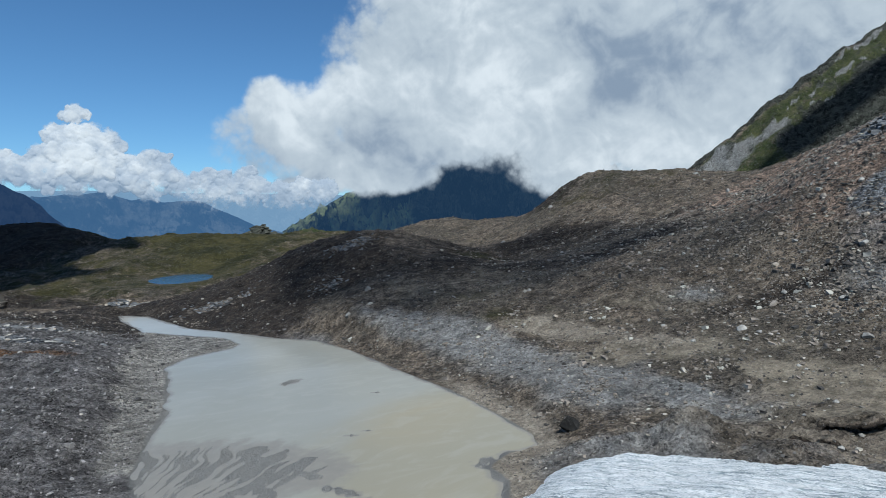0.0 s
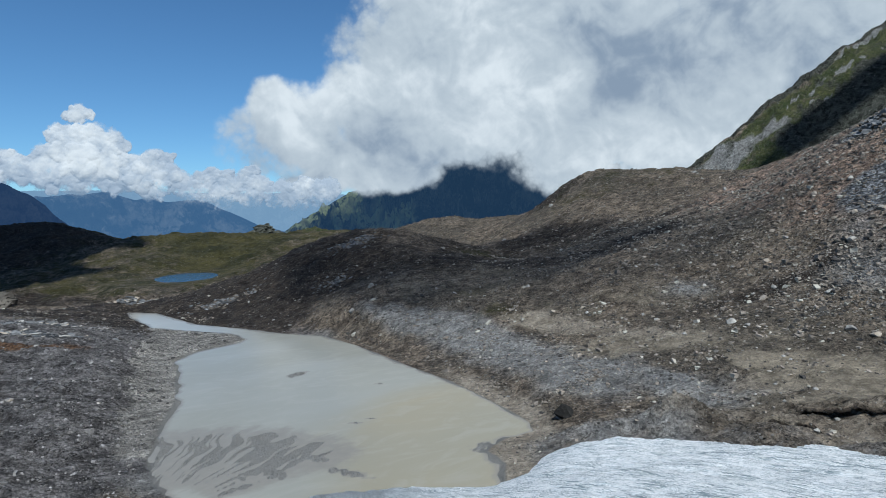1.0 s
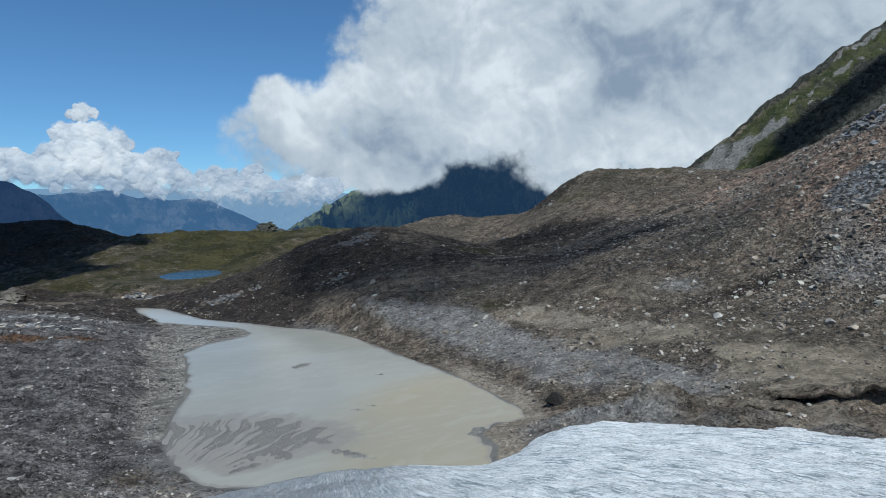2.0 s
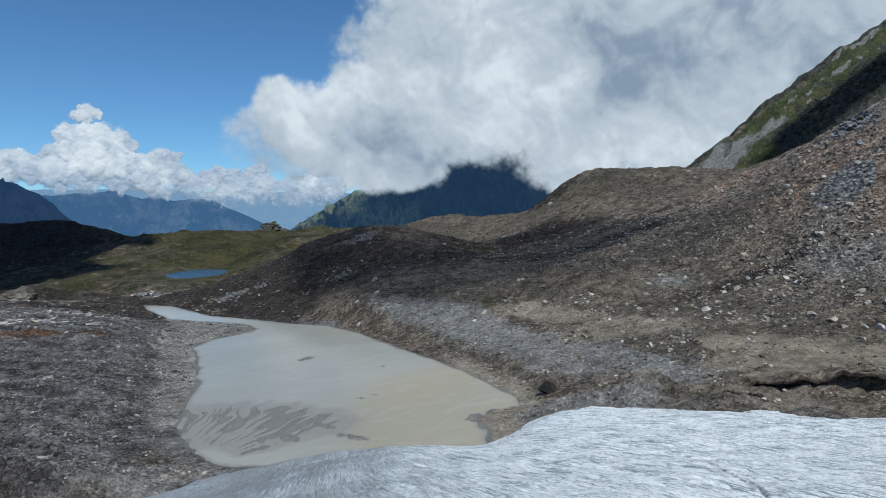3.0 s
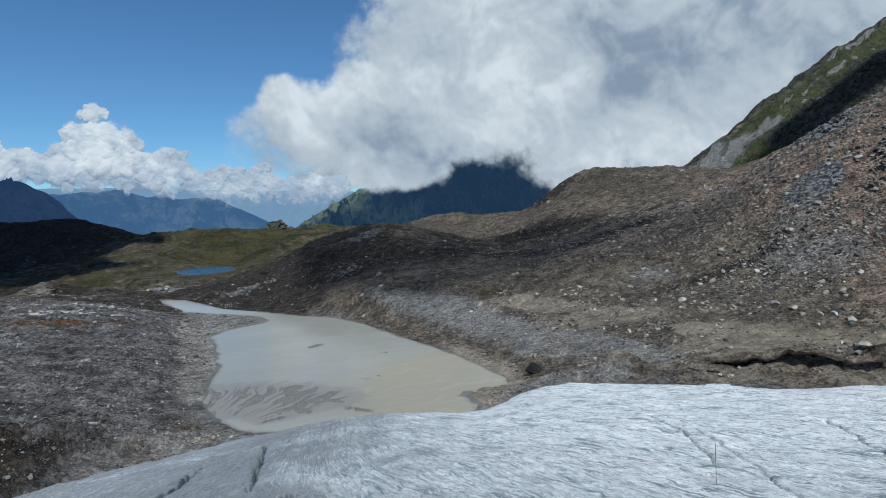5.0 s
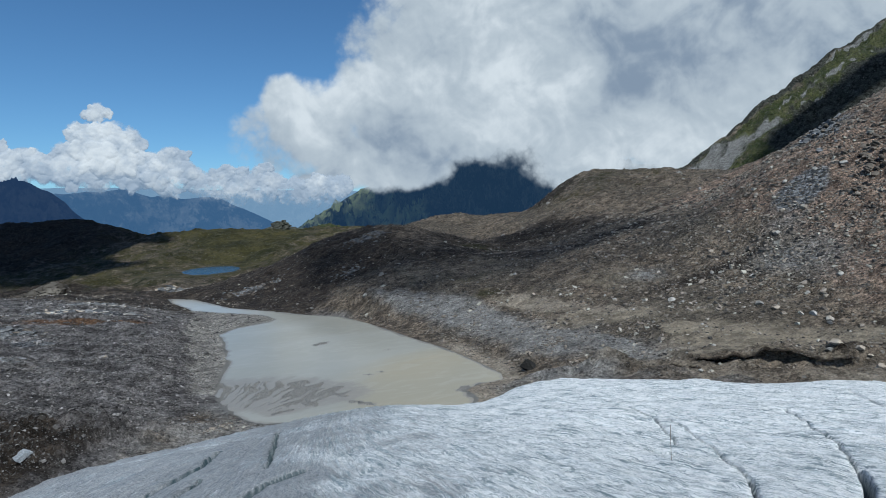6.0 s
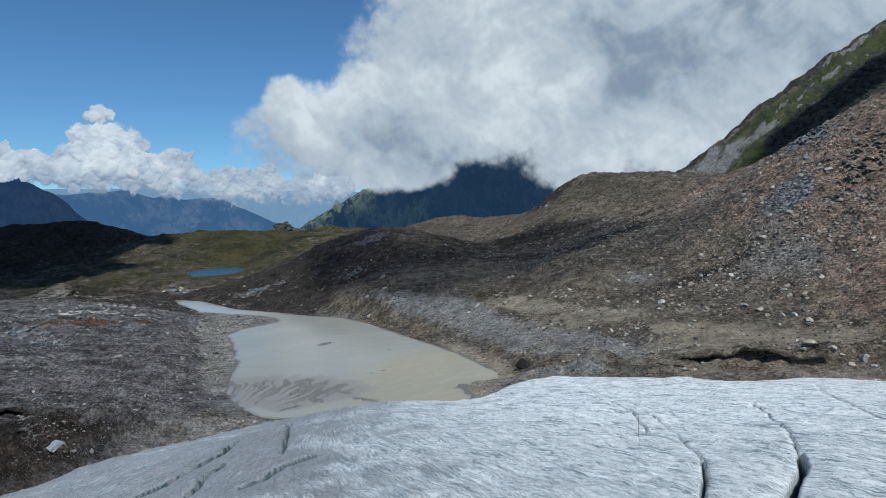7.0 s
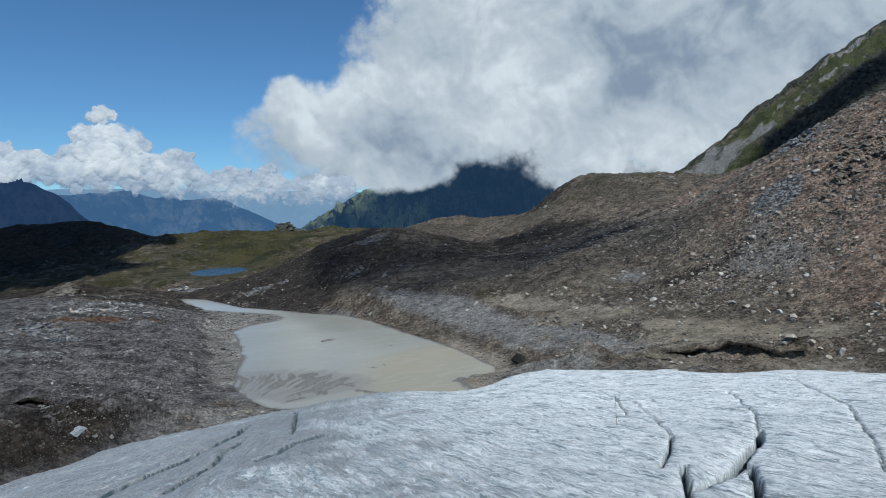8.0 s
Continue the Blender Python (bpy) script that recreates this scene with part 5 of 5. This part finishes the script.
# undercut lip of debris-covered ice beside the glacier
def undercut(line, high, deep, seed, label, sandy=0.5):
    n = 160
    t = np.linspace(0, 1, n)
    px, py = np.array([p[0] for p in line], float), np.array([p[1] for p in line], float)
    run = np.linspace(0, 1, len(line))
    x, y = np.interp(t, run, px), np.interp(t, run, py)
    s = t * float(np.hypot(np.diff(px), np.diff(py)).sum())             # metres along the bank
    swell = np.sin(np.pi * t) ** 0.4 * (0.6 + 1.0 * np.clip(fbm(s / 4.5, s * 0 + seed, 3, 7) + 0.2, -0.4, 0.7))
    x, y = x + 0.5 * fbm(s / 4, s * 0 + 2.2, 3, seed), y + 1.2 * fbm(s / 5, s * 0, 4, seed + 1)
    profile = [(5.5, -0.3), (4.2, 0.3), (3.0, 0.62), (1.9, 0.88), (0.9, 1.0), (0.3, 0.95), (0.0, 0.82), (-0.05, 0.66), (0.3, 0.56), (0.9, 0.5), (1.35, 0.2), (1.4, -0.4)]
    back, up = np.array(profile).T
    girth = np.concatenate([[0], np.cumsum(np.hypot(np.diff(back), np.diff(up * high)))])
    fine = np.linspace(0, girth[-1], 46)
    back, up = np.interp(fine, girth, back)[:, None], np.interp(fine, girth, up)[:, None]
    S, G = np.broadcast_to(s, (46, n)), np.broadcast_to(fine[:, None], (46, n))
    lumps = ridged(S / 2.6, G / 2.2, 5, seed + 5, 0.62) - 0.9                       # crumbling, uneven debris
    d = back * np.where(back < 1.6, deep, 1.0) - 0.34 * lumps + 0.5 * fbm(S / 1.1, G / 1.4, 4, seed + 6)
    X, Y = x + 0.25 * d, y + d
    Z = up * high * swell + 0.24 * lumps * swell + 0.22 * fbm(S / 0.9, G / 0.9, 4, seed + 9)
    rest = land(x + 0.75, y + 3.0) - 0.8 * high                                     # the top runs on into the slope behind
    Z = Z + np.convolve(np.pad(rest, 6, "edge"), np.ones(13) / 13, "valid")[None, :]
    face = ease(0.60 * fine[-1], 0.68 * fine[-1], G)                                # wet debris, with the hollow's shade painted below the lip
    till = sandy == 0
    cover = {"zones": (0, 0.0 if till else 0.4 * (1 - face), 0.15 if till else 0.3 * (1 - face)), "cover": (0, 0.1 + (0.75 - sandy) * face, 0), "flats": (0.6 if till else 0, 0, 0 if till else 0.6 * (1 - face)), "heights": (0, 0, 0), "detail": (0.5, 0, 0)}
    ob = tagged(new("undercut_bank", sheet("undercut_bank", X, Y, Z, None, cover)), label, "bank", kind="structure")
    ob.data.materials.append(GROUND)
    return ob


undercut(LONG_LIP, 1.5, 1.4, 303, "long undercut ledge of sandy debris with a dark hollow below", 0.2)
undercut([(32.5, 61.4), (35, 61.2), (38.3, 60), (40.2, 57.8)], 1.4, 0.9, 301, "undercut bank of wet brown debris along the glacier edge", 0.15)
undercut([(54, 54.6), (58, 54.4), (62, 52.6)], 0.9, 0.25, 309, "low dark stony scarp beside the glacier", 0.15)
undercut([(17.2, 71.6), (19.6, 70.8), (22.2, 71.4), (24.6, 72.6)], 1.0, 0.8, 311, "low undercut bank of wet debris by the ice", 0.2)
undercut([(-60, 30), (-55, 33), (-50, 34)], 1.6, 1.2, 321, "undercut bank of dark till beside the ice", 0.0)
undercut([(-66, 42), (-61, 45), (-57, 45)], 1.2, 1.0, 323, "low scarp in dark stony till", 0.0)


def debris_cone(x, y, rx, ry, high, turn, seed, label):
    """A heap of gravel that has slid onto the edge of the ice."""
    U, V = np.meshgrid(np.linspace(-1.3, 1.3, 60), np.linspace(-1.3, 1.3, 60))
    c, s = math.cos(radians(turn)), math.sin(radians(turn))
    X, Y = x + U * rx * c - V * ry * s, y + U * rx * s + V * ry * c
    lump = np.clip(1 - np.hypot(U, V) + 0.22 * fbm(X / 2.2, Y / 2.2, 4, seed), -0.4, 1)
    floor = np.where(outside(X, Y, ICE_EDGE) < 0, np.maximum(ice_top(X, Y), land(X, Y)), land(X, Y))
    Z = floor.mean() * 0.35 + floor * 0.65 + high * lump + 0.12 * fbm(X / 0.7, Y / 0.7, 3, seed + 2)
    cover = {"zones": (0, 0.2, 0.4), "cover": (0, 0.25, 0), "flats": (0.3, 0, 0), "heights": (0, 0, 0), "detail": (0.9, 0, 0)}
    ob = tagged(new("debris_cone", sheet("debris_cone", X, Y, Z, lump > -0.35, cover)), label, "gravel heap")
    ob.data.materials.append(GROUND)
    return ob


debris_cone(34.6, 58.6, 5.0, 3.4, 1.9, -35, 331, "heap of dark gravel slumped onto the edge of the ice")
debris_cone(42.3, 51.9, 4.2, 2.2, 1.3, -40, 333, "low grey gravel cone lying on the glacier margin")


# ---- small things on the ice ----
def stake():
    bm = bmesh.new()
    x, y = 17.7, 9.2
    bmesh.ops.create_cone(bm, cap_ends=True, segments=10, radius1=0.022, radius2=0.02, depth=2.9)
    me = bpy.data.meshes.new("ablation_stake")
    bm.to_mesh(me)
    bm.free()
    p = Paint("weathered_wood_pole")
    p.local()
    me.materials.append(p.done(p.mix(p.noise(4, 5), (0.10, 0.085, 0.07), (0.22, 0.19, 0.16)), 0.7))
    ob = tagged(new("ablation_stake", me), "thin weathered measuring pole drilled upright into the ice", "pole")
    ob.matrix_basis = pose(x, y, float(ice_top(np.array([x]), np.array([y]))[0]) + 1.25, 0, -1.5, 0)


stake()


# ---- loose stones ----
def loose_stones(count, seed, flats, material, label):
    rs = np.random.RandomState(seed)
    block = np.array([(x, y, z) for x in (-1, 1) for y in (-1, 1) for z in (-1, 1)], float) * 0.85
    side = np.array([(0, 1, 3, 2), (4, 6, 7, 5), (0, 4, 5, 1), (2, 3, 7, 6), (1, 5, 7, 3)])
    a, r = np.radians(rs.uniform(-40, 40, count * 9)), 62 * np.exp(rs.uniform(0, 1, count * 9) * 2.3)
    x, y = 2 + r * np.sin(a), -30 + r * np.cos(a)
    shore, ice = outside(x, y, LAKE_SHORE), outside(x, y, ICE_EDGE)
    m = ground_masks(x, y)
    grass, tan, grey = m["zones"]
    want = (0.10 + 0.30 * ease(-32, -42, x) * ease(175, 150, y) + 0.2 * ease(20, 60, x) + 0.25 * ease(58, 80, x) + 0.2 * grey + 2.2 * np.maximum(0, fbm(x / 9, y / 9, 3, 81) - 0.05)) * (1 - 0.6 * ease(92, 78, y) * ease(10, 20, x)) * (1 - 0.75 * np.clip(m["flats"][2], 0, 1)) * (1 - 0.55 * ease(-40, -80, x) * ease(170, 230, y)) * (1 - 0.7 * np.minimum(1, 1.3 * spot(x, y, -48, 195, 28, 30))) + 1.6 * spot(x, y, 79, 99, 9, 7) * (1 - 0.75 * np.clip(tan, 0, 1)) * (1 - 0.7 * np.clip(grass, 0, 1))
    want = want * (1 - 0.65 * ease(195, 235, y))
    pick = (rs.uniform(0, 1.3, x.shape) < want) & (shore > 1.2) & (ice > 0.8) & (((x < -32) & (y < 165)) == flats)
    x, y, r = x[pick][:count], y[pick][:count], r[pick][:count]
    n = len(x)
    size = np.clip((0.062 if flats else 0.066) * np.exp(rs.normal(0, 0.66, n)) * (0.82 + 0.3 * ease(-20, 60, x)) * np.minimum(r / 100, 1.9) ** 0.75, 0.05, 0.6)
    scale = np.stack([size * rs.uniform(0.9, 1.5, n), size * rs.uniform(0.7, 1.0, n), size * rs.uniform(0.35, 0.75, n)], -1)
    v = block[None] * (1 + rs.uniform(-0.45, 0.25, (n, 8, 3))) * scale[:, None, :]
    spin, tip = rs.uniform(0, 6.28, n)[:, None], rs.normal(0, 0.3, n)[:, None]
    vx, vz = v[..., 0] * np.cos(tip) - v[..., 2] * np.sin(tip), v[..., 0] * np.sin(tip) + v[..., 2] * np.cos(tip)
    vx, vy = vx * np.cos(spin) - v[..., 1] * np.sin(spin), vx * np.sin(spin) + v[..., 1] * np.cos(spin)
    z = land(x, y)
    co = np.stack([vx + x[:, None], vy + y[:, None], vz + z[:, None] + 0.25 * scale[:, 2:]], -1).reshape(-1, 3)
    faces = (side[None] + 8 * np.arange(n)[:, None, None]).reshape(-1)
    me = bpy.data.meshes.new("loose_stones")
    me.vertices.add(len(co))
    me.vertices.foreach_set("co", co.astype(np.float32).ravel())
    me.loops.add(len(faces))
    me.loops.foreach_set("vertex_index", faces.astype(np.int32))
    me.polygons.add(len(faces) // 4)
    me.polygons.foreach_set("loop_start", np.arange(0, len(faces), 4, dtype=np.int32))
    me.polygons.foreach_set("use_smooth", np.zeros(len(faces) // 4, bool))
    me.update()
    me.materials.append(material)
    return tagged(new("loose_stones", me), label, "stones", kind="stuff")


loose_stones(82000, 5, False, STONE, "grey and brown stones strewn over the moraine")
loose_stones(44000, 6, True, FLAT_STONE, "small dark grey stones covering the gravel flat")
